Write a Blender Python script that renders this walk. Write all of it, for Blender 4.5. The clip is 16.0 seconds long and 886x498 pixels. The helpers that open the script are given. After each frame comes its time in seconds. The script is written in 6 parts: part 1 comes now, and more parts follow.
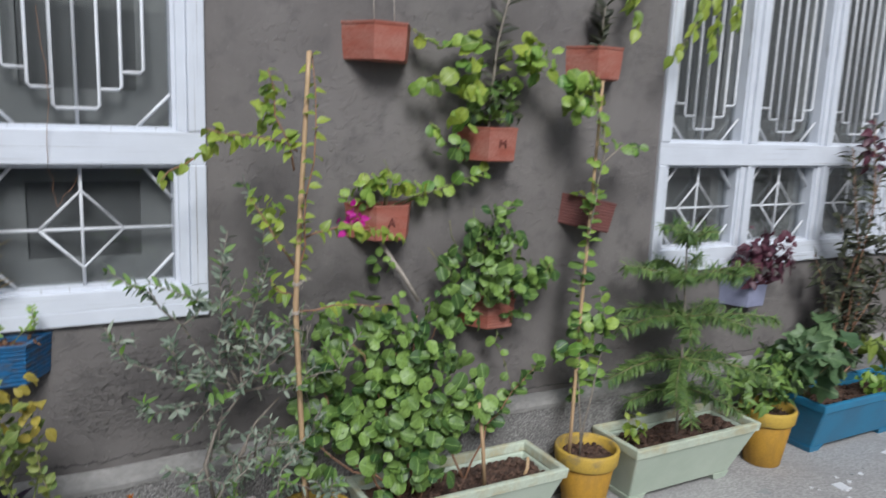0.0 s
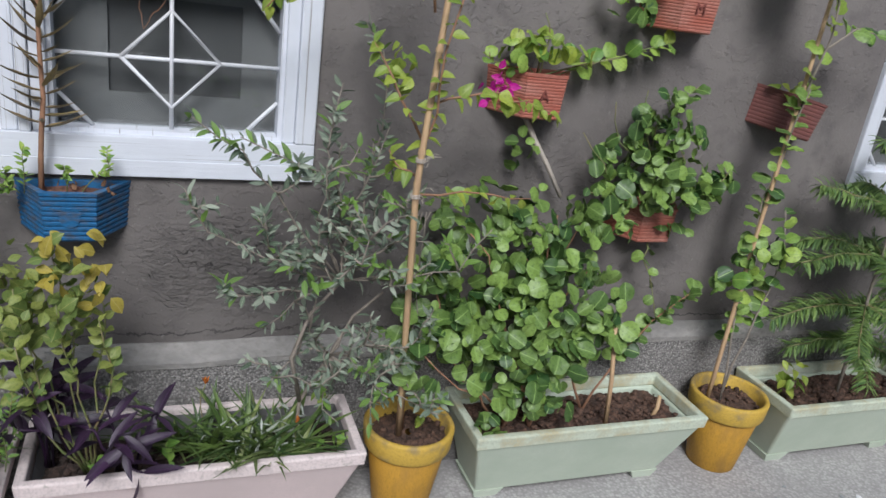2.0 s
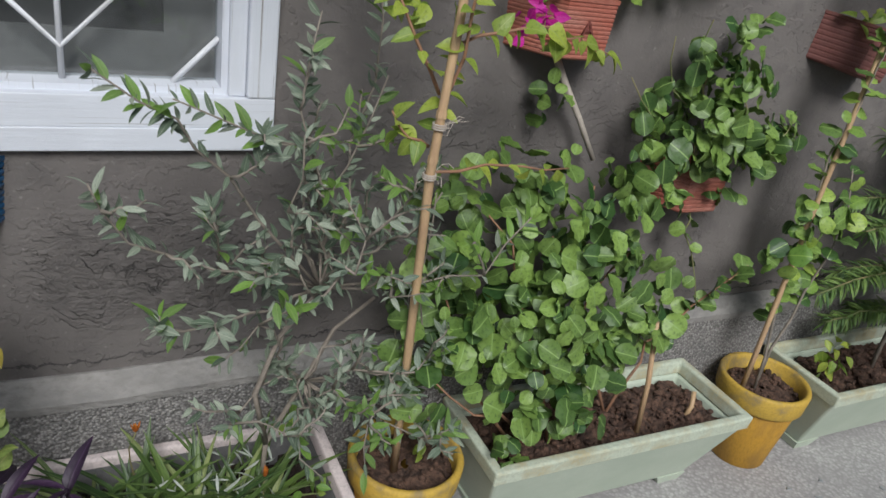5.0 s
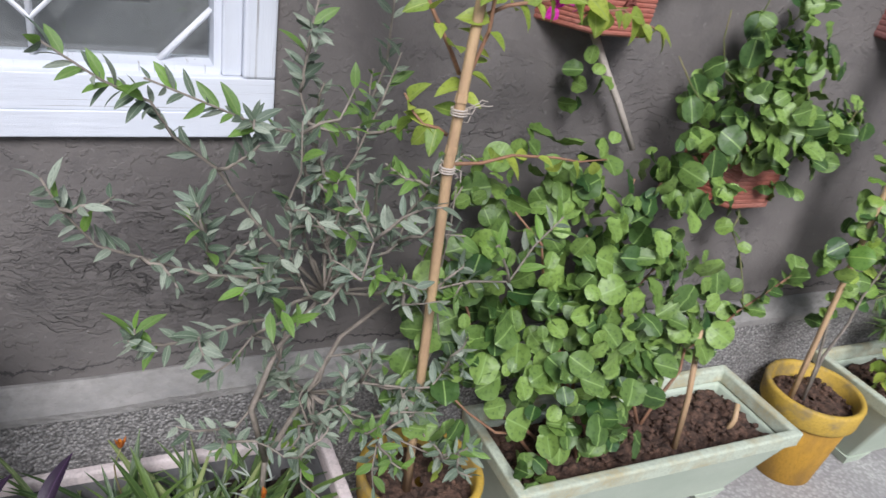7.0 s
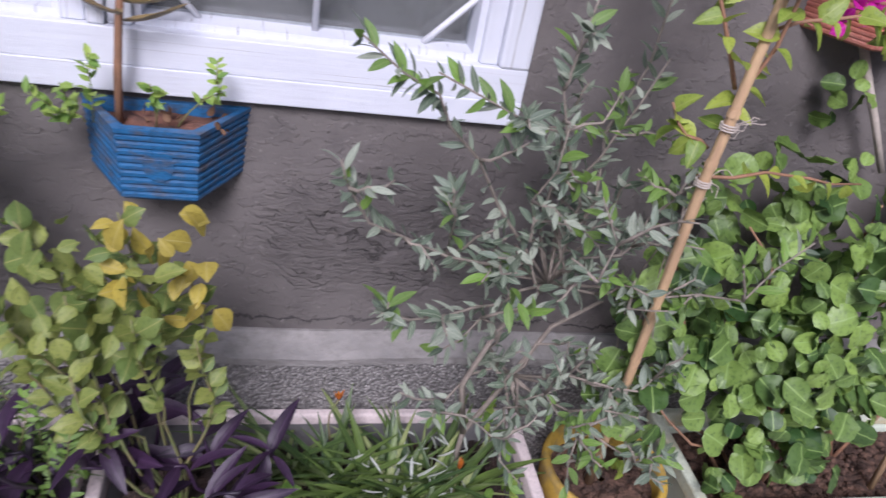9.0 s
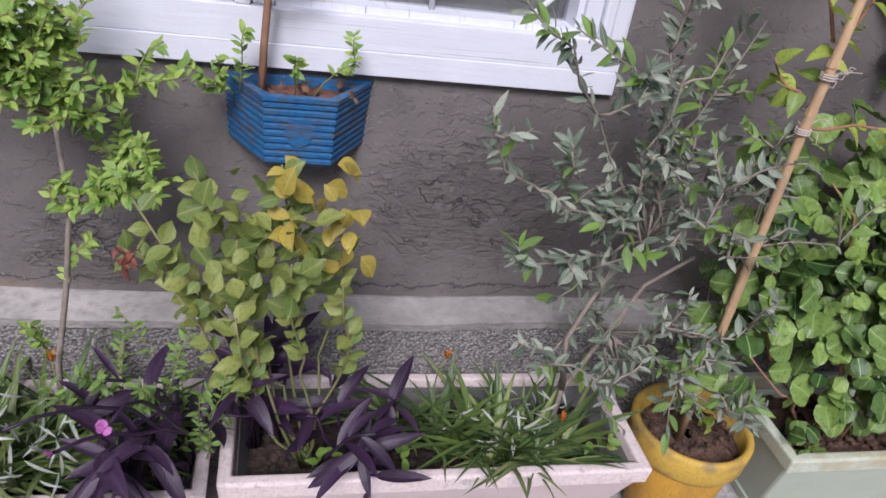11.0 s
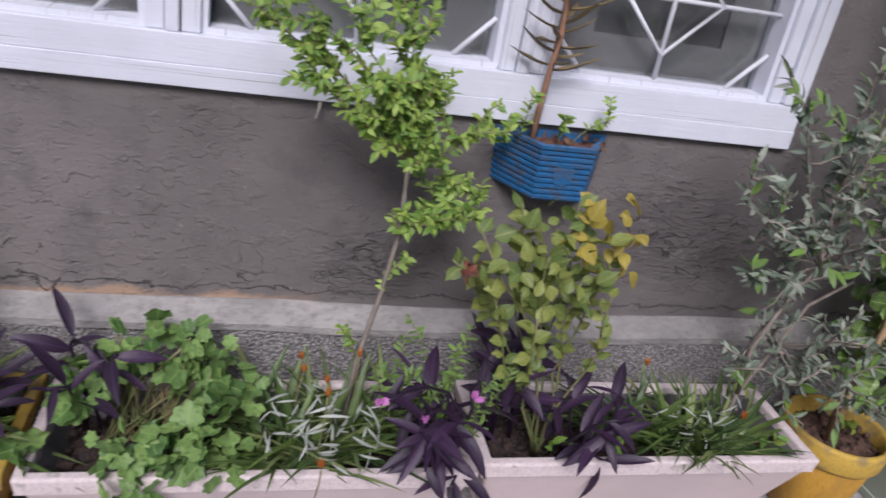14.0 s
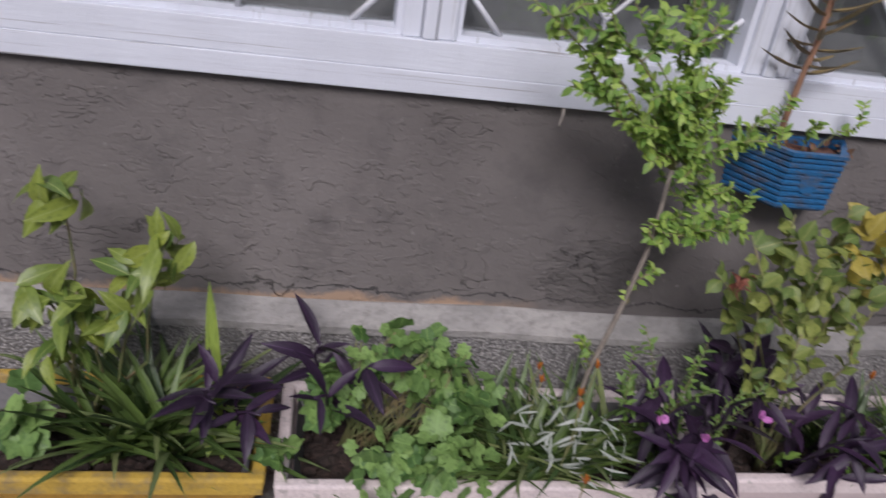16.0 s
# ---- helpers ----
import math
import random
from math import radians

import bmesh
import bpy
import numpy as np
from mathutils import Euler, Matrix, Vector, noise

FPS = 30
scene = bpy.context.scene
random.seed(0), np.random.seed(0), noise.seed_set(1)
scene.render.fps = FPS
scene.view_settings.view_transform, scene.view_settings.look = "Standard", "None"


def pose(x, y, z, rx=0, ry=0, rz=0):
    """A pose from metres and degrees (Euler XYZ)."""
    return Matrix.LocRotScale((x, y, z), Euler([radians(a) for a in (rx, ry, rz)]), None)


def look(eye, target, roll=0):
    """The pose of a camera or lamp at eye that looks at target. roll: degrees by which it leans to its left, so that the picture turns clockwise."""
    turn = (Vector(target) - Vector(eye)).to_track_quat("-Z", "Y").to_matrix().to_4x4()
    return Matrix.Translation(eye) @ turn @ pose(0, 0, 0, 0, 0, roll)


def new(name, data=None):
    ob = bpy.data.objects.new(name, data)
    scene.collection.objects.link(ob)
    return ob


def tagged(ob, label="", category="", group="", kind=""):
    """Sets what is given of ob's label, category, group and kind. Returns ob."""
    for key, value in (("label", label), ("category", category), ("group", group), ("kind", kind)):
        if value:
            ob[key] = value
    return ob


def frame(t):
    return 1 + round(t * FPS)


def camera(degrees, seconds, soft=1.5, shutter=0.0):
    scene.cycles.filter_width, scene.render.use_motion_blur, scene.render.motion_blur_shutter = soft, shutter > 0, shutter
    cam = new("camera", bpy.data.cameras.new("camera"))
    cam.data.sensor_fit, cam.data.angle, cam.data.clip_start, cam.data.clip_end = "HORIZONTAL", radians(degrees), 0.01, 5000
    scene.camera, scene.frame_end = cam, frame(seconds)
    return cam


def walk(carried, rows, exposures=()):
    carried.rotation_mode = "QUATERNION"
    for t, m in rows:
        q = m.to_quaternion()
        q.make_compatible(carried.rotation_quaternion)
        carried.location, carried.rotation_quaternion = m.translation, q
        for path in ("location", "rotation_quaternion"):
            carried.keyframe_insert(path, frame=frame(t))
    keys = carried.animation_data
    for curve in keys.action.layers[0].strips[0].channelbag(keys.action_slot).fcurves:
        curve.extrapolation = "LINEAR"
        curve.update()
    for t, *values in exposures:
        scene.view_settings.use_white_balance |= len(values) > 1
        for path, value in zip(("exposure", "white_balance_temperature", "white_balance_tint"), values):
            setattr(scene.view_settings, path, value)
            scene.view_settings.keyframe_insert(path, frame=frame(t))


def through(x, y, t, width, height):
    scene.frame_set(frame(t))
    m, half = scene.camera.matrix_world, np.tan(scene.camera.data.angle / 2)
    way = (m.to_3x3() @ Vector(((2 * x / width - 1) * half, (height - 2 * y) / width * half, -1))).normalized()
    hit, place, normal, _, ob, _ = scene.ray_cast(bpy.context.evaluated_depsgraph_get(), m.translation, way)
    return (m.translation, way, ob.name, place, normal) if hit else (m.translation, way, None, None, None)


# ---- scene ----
cam = camera(61.0, 16.0, shutter=0.6)
PATH = [
    (0, (-0.506, -2.553, 1.696), (0.446, -0.831, 1.337), 2.3),
    (0.5, (-0.426, -2.432, 1.651), (0.405, -0.674, 1.185), 4.7),
    (1, (-0.358, -2.318, 1.631), (0.329, -0.527, 1.065), 7.3),
    (1.5, (-0.337, -2.227, 1.617), (0.29, -0.444, 0.962), 6.9),
    (2, (-0.398, -2.05, 1.602), (0.304, -0.312, 0.905), 8.0),
    (2.5, (-0.472, -1.907, 1.586), (0.267, -0.188, 0.881), 7.9),
    (3, (-0.42, -1.768, 1.625), (0.292, -0.001, 1.016), 6.4),
    (3.5, (-0.432, -1.551, 1.656), (0.266, 0.259, 1.17), 6.7),
    (4, (-0.407, -1.47, 1.668), (0.221, 0.334, 1.076), 7.4),
    (4.5, (-0.385, -1.445, 1.616), (0.419, 0.2, 0.811), 9.8),
    (5, (-0.372, -1.449, 1.521), (0.508, 0.126, 0.658), 9.7),
    (7.5, (-0.277, -1.244, 1.476), (0.476, 0.343, 0.52), 9.3),
    (8, (-0.31, -1.206, 1.496), (0.305, 0.391, 0.462), 11.1),
    (8.5, (-0.391, -1.218, 1.497), (0.133, 0.41, 0.461), 11.5),
    (9, (-0.44, -1.249, 1.504), (0.024, 0.389, 0.455), 11.2),
    (9.5, (-0.499, -1.282, 1.516), (-0.129, 0.4, 0.5), 9.7),
    (9.7, (-0.542, -1.271, 1.51), (-0.16, 0.397, 0.475), 9.9),
    (11.8, (-0.823, -1.416, 1.392), (-0.297, 0.26, 0.435), 9.2),
    (12, (-0.925, -1.411, 1.395), (-0.364, 0.258, 0.447), 9.7),
    (12.5, (-1.034, -1.437, 1.432), (-0.476, 0.255, 0.525), 9.8),
    (13, (-1.108, -1.483, 1.438), (-0.544, 0.223, 0.561), 9.4),
    (13.5, (-1.181, -1.533, 1.43), (-0.625, 0.18, 0.561), 10.3),
    (14, (-1.248, -1.572, 1.432), (-0.766, 0.168, 0.571), 10.2),
    (14.5, (-1.317, -1.588, 1.431), (-0.9, 0.17, 0.572), 10.3),
    (15, (-1.399, -1.557, 1.416), (-1.019, 0.207, 0.553), 9.8),
    (15.5, (-1.55, -1.486, 1.416), (-1.132, 0.226, 0.471), 9.4),
    (16, (-1.63, -1.47, 1.4), (-1.283, 0.279, 0.494), 8.7),
]
EXPOSURES = [(0, 0.54, 5800, 8), (1.5, 0.6, 5850, 10), (2.5, 0.6, 5850, 10), (3.5, 0.92, 5900, 11), (4, 0.62, 5850, 11), (4.5, 0.2, 5900, 8), (5, 0.43, 6000, 8), (7.5, 0.87, 5800, 16), (9, 0.86, 5750, 25),
             (12, 0.76, 5950, 21), (13, 0.73, 5850, 21), (14.5, 0.45, 5950, 22), (16, 0.3, 6000, 20)]
walk(cam, [(t, look(eye, target, roll)) for t, eye, target, roll in PATH], EXPOSURES)

# ---- light ----
world = bpy.data.worlds.new("sky")
scene.world = world
world.use_nodes = True
wn = world.node_tree
sky = wn.nodes.new("ShaderNodeTexSky")
sky.sky_type, sky.sun_disc = "NISHITA", False
SUN_UP, SUN_TURN = radians(43), radians(196)
sky.sun_elevation, sky.sun_rotation = SUN_UP, SUN_TURN
sky.dust_density, sky.air_density = 3.0, 1.0
wn.links.new(sky.outputs[0], wn.nodes["Background"].inputs[0])
wn.nodes["Background"].inputs[1].default_value = 0.05
sun = new("sun", bpy.data.lights.new("sun", "SUN"))
sun.data.energy, sun.data.angle, sun.data.color = 2.3, radians(24), (1.0, 0.96, 0.9)
sun.matrix_world = look((-1.5, -5.0, 4.9), (0, 0, 0))


# ---- materials ----
def shader(name):
    m = bpy.data.materials.new(name)
    m.use_nodes = True
    nt = m.node_tree
    return m, nt, nt.nodes["Principled BSDF"]


def node(nt, kind, **values):
    n = nt.nodes.new("ShaderNode" + kind)
    for key, value in values.items():
        n.inputs[key].default_value = value
    return n


def blend(nt, a, b, factor, how="MIX"):
    n = nt.nodes.new("ShaderNodeMix")
    n.data_type, n.blend_type = "RGBA", how
    for slot, value in ((0, factor), (6, a), (7, b)):
        if isinstance(value, (int, float)):
            n.inputs[slot].default_value = value
        elif isinstance(value, tuple):
            n.inputs[slot].default_value = (*value, 1)
        else:
            nt.links.new(value, n.inputs[slot])
    return n.outputs[2]


def ramp(nt, source, lo, hi):
    n = nt.nodes.new("ShaderNodeMapRange")
    n.inputs[1].default_value, n.inputs[2].default_value = lo, hi
    nt.links.new(source, n.inputs[0])
    return n.outputs[0]


def place(nt, scale=(1, 1, 1), out="Object"):
    c = nt.nodes.new("ShaderNodeTexCoord")
    m = nt.nodes.new("ShaderNodeMapping")
    m.inputs["Scale"].default_value = scale
    nt.links.new(c.outputs[out], m.inputs[0])
    return m.outputs[0]


def noise_of(nt, at, scale, detail=6.0, rough=0.6):
    n = node(nt, "TexNoise", Scale=scale, Detail=detail, Roughness=rough)
    nt.links.new(at, n.inputs["Vector"])
    return n.outputs["Fac"]


def bump_of(nt, bsdf, source, strength, distance, chain=None):
    n = node(nt, "Bump", Strength=strength, Distance=distance)
    nt.links.new(source, n.inputs["Height"])
    if chain is not None:
        nt.links.new(chain, n.inputs["Normal"])
    nt.links.new(n.outputs[0], bsdf.inputs["Normal"])
    return n.outputs[0]


def rough_stuff(name, base, alt, scale=6.0, grain=90.0, rough=0.8, bump=0.4, depth=0.003, stretch=(1, 1, 1), lo=0.4, hi=0.65, grit=0.25):
    """Paint, plaster, clay, soil: two colours in patches, fine grain and relief."""
    m, nt, b = shader(name)
    at = place(nt, stretch)
    big, fine = noise_of(nt, at, scale), noise_of(nt, at, grain, 3.0)
    colour = blend(nt, base, alt, ramp(nt, big, lo, hi))
    dark = tuple(c * (1 - grit) for c in base)
    colour = blend(nt, colour, dark, ramp(nt, fine, 0.45, 0.75))
    nt.links.new(colour, b.inputs["Base Color"])
    b.inputs["Roughness"].default_value = rough
    first = bump_of(nt, b, fine, bump, depth)
    bump_of(nt, b, big, bump * 0.5, depth * 4, first)
    return m


def wall_plaster():
    m, nt, b = shader("grey_plaster")
    at = place(nt)
    wide, mid, fine = noise_of(nt, at, 1.6, 5), noise_of(nt, at, 9, 6), noise_of(nt, at, 95, 4)
    colour = blend(nt, (0.125, 0.112, 0.106), (0.185, 0.168, 0.158), ramp(nt, wide, 0.36, 0.66))
    colour = blend(nt, colour, (0.09, 0.082, 0.08), ramp(nt, mid, 0.52, 0.8))
    pale = blend(nt, colour, (0.24, 0.215, 0.2), ramp(nt, noise_of(nt, place(nt, (1, 1, 2.2)), 4.1, 8, 0.75), 0.66, 0.9))
    # trowel dents and cracks: long ragged lines, finer scales where the plaster is loose
    bent = nt.nodes.new("ShaderNodeVectorMath")
    bent.operation = "MULTIPLY_ADD"
    vec = node(nt, "TexNoise", Scale=7.0, Detail=6.0)
    nt.links.new(at, vec.inputs["Vector"])
    nt.links.new(vec.outputs["Color"], bent.inputs[0])
    bent.inputs[1].default_value = (0.34, 0.34, 0.24)
    nt.links.new(place(nt, (0.6, 1, 1.5)), bent.inputs[2])

    def crack_lines(scale, wide, mask):
        cell = node(nt, "TexVoronoi", Scale=scale)
        cell.feature = "DISTANCE_TO_EDGE"
        flat = nt.nodes.new("ShaderNodeMapping")
        flat.inputs["Scale"].default_value = (0.42, 1, 2.0) if scale > 5 else (0.7, 1, 1.3)
        nt.links.new(bent.outputs[0], flat.inputs[0])
        nt.links.new(flat.outputs[0], cell.inputs["Vector"])
        out = nt.nodes.new("ShaderNodeMath")
        out.operation = "MULTIPLY"
        nt.links.new(ramp(nt, cell.outputs[0], wide, 0.0), out.inputs[0])
        out.use_clamp = True
        nt.links.new(mask, out.inputs[1])
        broken = nt.nodes.new("ShaderNodeMath")
        broken.operation = "MULTIPLY"
        nt.links.new(out.outputs[0], broken.inputs[0])
        nt.links.new(ramp(nt, noise_of(nt, at, 17, 3), 0.42, 0.55), broken.inputs[1])
        return broken.outputs[0]

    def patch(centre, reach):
        """A ragged blotch, for loose plaster and for the darkened areas."""
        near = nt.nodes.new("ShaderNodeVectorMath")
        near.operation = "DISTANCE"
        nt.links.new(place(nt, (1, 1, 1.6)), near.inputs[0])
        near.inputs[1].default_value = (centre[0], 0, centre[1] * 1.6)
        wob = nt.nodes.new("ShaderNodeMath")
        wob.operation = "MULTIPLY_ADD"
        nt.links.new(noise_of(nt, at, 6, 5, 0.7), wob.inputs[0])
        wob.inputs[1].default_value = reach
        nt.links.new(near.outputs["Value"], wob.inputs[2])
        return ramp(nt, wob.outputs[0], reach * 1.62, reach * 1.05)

    def most(a, b):
        n = nt.nodes.new("ShaderNodeMath")
        n.operation = "MAXIMUM"
        nt.links.new(a, n.inputs[0])
        nt.links.new(b, n.inputs[1])
        return n.outputs[0]

    xyz0 = nt.nodes.new("ShaderNodeSeparateXYZ")
    nt.links.new(at, xyz0.inputs[0])
    low = ramp(nt, xyz0.outputs[2], 0.66, 0.54)
    loose = most(patch((-0.22, 0.72), 0.24), patch((-0.98, 0.6), 0.15))
    few = nt.nodes.new("ShaderNodeMath")
    few.operation = "MULTIPLY"
    nt.links.new(low, few.inputs[0])
    nt.links.new(ramp(nt, noise_of(nt, at, 3.1, 3), 0.44, 0.56), few.inputs[1])
    crack = most(crack_lines(3.4, 0.009, few.outputs[0]), crack_lines(17.0, 0.038, loose))
    crack = most(crack, crack_lines(15.0, 0.03, ramp(nt, noise_of(nt, at, 2.6, 4), 0.6, 0.7)))
    # one ragged crack running just above the ledge
    level = nt.nodes.new("ShaderNodeMath")
    level.operation = "MULTIPLY_ADD"
    nt.links.new(noise_of(nt, at, 6.5, 7, 0.72), level.inputs[0])
    level.inputs[1].default_value = -0.11
    nt.links.new(xyz0.outputs[2], level.inputs[2])
    away = nt.nodes.new("ShaderNodeMath")
    away.operation = "COMPARE"
    nt.links.new(level.outputs[0], away.inputs[0])
    away.inputs[1].default_value, away.inputs[2].default_value = 0.466, 0.0022
    foot_crack = nt.nodes.new("ShaderNodeMath")
    foot_crack.operation = "MULTIPLY"
    nt.links.new(away.outputs[0], foot_crack.inputs[0])
    nt.links.new(ramp(nt, noise_of(nt, at, 2.3, 2), 0.4, 0.5), foot_crack.inputs[1])
    # older dark coat; its blotches also paint in the shade by the blue pot
    old_coat_and_shade = most(most(patch((-0.18, 0.66), 0.44), patch((-0.95, 0.7), 0.36)), patch((-0.6, 0.76), 0.46))
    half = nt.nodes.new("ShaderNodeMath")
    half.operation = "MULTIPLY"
    nt.links.new(old_coat_and_shade, half.inputs[0])
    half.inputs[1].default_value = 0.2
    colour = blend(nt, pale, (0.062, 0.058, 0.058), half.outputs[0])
    faint = nt.nodes.new("ShaderNodeMath")
    faint.operation = "MULTIPLY"
    nt.links.new(crack, faint.inputs[0])
    nt.links.new(ramp(nt, noise_of(nt, at, 9.5, 4), 0.38, 0.66), faint.inputs[1])
    crack = most(faint.outputs[0], foot_crack.outputs[0])
    colour = blend(nt, colour, (0.055, 0.051, 0.05), crack)
    speck = ramp(nt, noise_of(nt, at, 60, 2), 0.66, 0.74)
    colour = blend(nt, colour, (0.2, 0.185, 0.175), speck)
    # worn brick-coloured edge along the foot of the plaster
    xyz = nt.nodes.new("ShaderNodeSeparateXYZ")
    nt.links.new(at, xyz.inputs[0])
    foot = nt.nodes.new("ShaderNodeMath")
    foot.operation = "MULTIPLY_ADD"
    nt.links.new(noise_of(nt, at, 5.5, 6, 0.7), foot.inputs[0])
    foot.inputs[1].default_value = -0.13
    nt.links.new(xyz.outputs[2], foot.inputs[2])
    worn = nt.nodes.new("ShaderNodeMath")
    worn.operation = "MULTIPLY"
    nt.links.new(ramp(nt, foot.outputs[0], 0.448, 0.43), worn.inputs[0])
    nt.links.new(ramp(nt, xyz.outputs[0], -1.08, -1.25), worn.inputs[1])
    spill = worn.outputs[0]
    colour = blend(nt, colour, (0.36, 0.25, 0.17), spill)
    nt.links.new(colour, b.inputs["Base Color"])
    b.inputs["Roughness"].default_value = 0.82
    marks = nt.nodes.new("ShaderNodeMath")
    marks.operation = "MULTIPLY"
    nt.links.new(ramp(nt, noise_of(nt, place(nt, (0.9, 1, 1.15)), 26, 4, 0.6), 0.53, 0.57), marks.inputs[0])
    nt.links.new(ramp(nt, noise_of(nt, at, 3.7, 3), 0.4, 0.55), marks.inputs[1])
    dents = marks.outputs[0]

    def flaky():
        """Rough ridged relief where the old plaster has come loose."""
        out = nt.nodes.new("ShaderNodeMath")
        out.operation = "MULTIPLY"
        nt.links.new(ramp(nt, noise_of(nt, place(nt, (0.75, 1, 1.35)), 24, 7, 0.7), 0.42, 0.62), out.inputs[0])
        nt.links.new(loose, out.inputs[1])
        return out.outputs[0]

    one = bump_of(nt, b, fine, 0.7, 0.003)
    two = bump_of(nt, b, noise_of(nt, at, 5, 5), 0.3, 0.02, bump_of(nt, b, flaky(), 0.75, 0.007, bump_of(nt, b, dents, 0.5, 0.005, one)))
    cut = node(nt, "Bump", Strength=1.0, Distance=0.018)
    cut.invert = True
    nt.links.new(crack, cut.inputs["Height"])
    nt.links.new(two, cut.inputs["Normal"])
    nt.links.new(cut.outputs[0], b.inputs["Normal"])
    return m


def pebbled(name, base, alt, dark, scale=150.0, depth=0.006):
    """Stone chips set in mortar."""
    m, nt, b = shader(name)
    at = place(nt)
    cell = node(nt, "TexVoronoi", Scale=scale)
    nt.links.new(at, cell.inputs["Vector"])
    tone = nt.nodes.new("ShaderNodeSeparateColor")
    nt.links.new(cell.outputs["Color"], tone.inputs[0])
    colour = blend(nt, base, alt, ramp(nt, tone.outputs[0], 0.2, 0.9))
    colour = blend(nt, colour, dark, ramp(nt, cell.outputs["Distance"], 0.35, 0.75))
    colour = blend(nt, colour, dark, ramp(nt, noise_of(nt, at, 3.0), 0.5, 0.85))
    nt.links.new(colour, b.inputs["Base Color"])
    b.inputs["Roughness"].default_value = 0.85
    n = node(nt, "Bump", Strength=0.8, Distance=depth)
    n.invert = True
    nt.links.new(cell.outputs["Distance"], n.inputs["Height"])
    nt.links.new(n.outputs[0], b.inputs["Normal"])
    return m


def painted_wood(name, stretch):
    m, nt, b = shader(name)
    at = place(nt, stretch)
    streak = noise_of(nt, at, 26, 6, 0.7)
    wide = noise_of(nt, place(nt), 5, 4)
    colour = blend(nt, (0.63, 0.655, 0.71), (0.56, 0.58, 0.63), ramp(nt, wide, 0.4, 0.75))
    colour = blend(nt, colour, (0.42, 0.4, 0.38), ramp(nt, streak, 0.64, 0.82))
    lines = ramp(nt, noise_of(nt, place(nt, tuple(k * 1.0 if k == 1 else (k * 0.5 if k < 1 else k * 6) for k in stretch)), 9, 5, 0.65), 0.61, 0.68)
    colour = blend(nt, colour, (0.25, 0.24, 0.23), lines)
    nt.links.new(colour, b.inputs["Base Color"])
    b.inputs["Roughness"].default_value = 0.5
    bump_of(nt, b, streak, 0.5, 0.003)
    return m


def leaf_paint(name, young, old, vein, gloss=0.42, through=0.3, spots=None):
    m, nt, b = shader(name)
    info, geo = nt.nodes.new("ShaderNodeObjectInfo"), nt.nodes.new("ShaderNodeNewGeometry")
    both = nt.nodes.new("ShaderNodeMath")
    both.operation = "ADD"
    nt.links.new(info.outputs["Random"], both.inputs[0])
    nt.links.new(geo.outputs["Random Per Island"], both.inputs[1])
    wrap = nt.nodes.new("ShaderNodeMath")
    wrap.operation = "FRACT"
    nt.links.new(both.outputs[0], wrap.inputs[0])
    colour = blend(nt, young, old, wrap.outputs[0])
    at = place(nt, out="UV")
    colour = blend(nt, colour, tuple(c * 0.6 for c in old), ramp(nt, noise_of(nt, at, 5.0, 4), 0.5, 0.8))
    if spots:
        colour = blend(nt, colour, spots, ramp(nt, noise_of(nt, at, 3.0, 5), 0.6, 0.66))
    xyz = nt.nodes.new("ShaderNodeSeparateXYZ")
    nt.links.new(at, xyz.inputs[0])
    off = nt.nodes.new("ShaderNodeMath")
    off.operation = "SUBTRACT"
    nt.links.new(xyz.outputs[0], off.inputs[0])
    off.inputs[1].default_value = 0.5
    size = nt.nodes.new("ShaderNodeMath")
    size.operation = "ABSOLUTE"
    nt.links.new(off.outputs[0], size.inputs[0])
    colour = blend(nt, colour, vein, ramp(nt, size.outputs[0], 0.035, 0.01))
    nt.links.new(colour, b.inputs["Base Color"])
    b.inputs["Roughness"].default_value = gloss
    bump_of(nt, b, noise_of(nt, at, 7.0, 4), 0.35, 0.004)
    glow = nt.nodes.new("ShaderNodeBsdfTranslucent")
    nt.links.new(colour, glow.inputs["Color"])
    mix = nt.nodes.new("ShaderNodeMixShader")
    mix.inputs[0].default_value = through
    nt.links.new(b.outputs[0], mix.inputs[1])
    nt.links.new(glow.outputs[0], mix.inputs[2])
    nt.links.new(mix.outputs[0], nt.nodes["Material Output"].inputs[0])
    return m


def glass_sheet():
    m, nt, b = shader("window_glass")
    b.inputs["Base Color"].default_value = (0.5, 0.52, 0.53, 1)
    b.inputs["Roughness"].default_value = 0.04
    b.inputs["Transmission Weight"].default_value = 0.0
    clear = nt.nodes.new("ShaderNodeBsdfTransparent")
    clear.inputs[0].default_value = (0.8, 0.82, 0.82, 1)
    shine = nt.nodes.new("ShaderNodeBsdfGlossy")
    shine.inputs["Roughness"].default_value = 0.03
    facing = nt.nodes.new("ShaderNodeLayerWeight")
    facing.inputs[0].default_value = 0.3
    rim = nt.nodes.new("ShaderNodeMath")
    rim.operation = "MULTIPLY_ADD"
    nt.links.new(facing.outputs["Facing"], rim.inputs[0])
    rim.inputs[1].default_value, rim.inputs[2].default_value = 0.55, 0.05
    mix = nt.nodes.new("ShaderNodeMixShader")
    nt.links.new(rim.outputs[0], mix.inputs[0])
    nt.links.new(clear.outputs[0], mix.inputs[1])
    nt.links.new(shine.outputs[0], mix.inputs[2])
    nt.links.new(mix.outputs[0], nt.nodes["Material Output"].inputs[0])
    return m


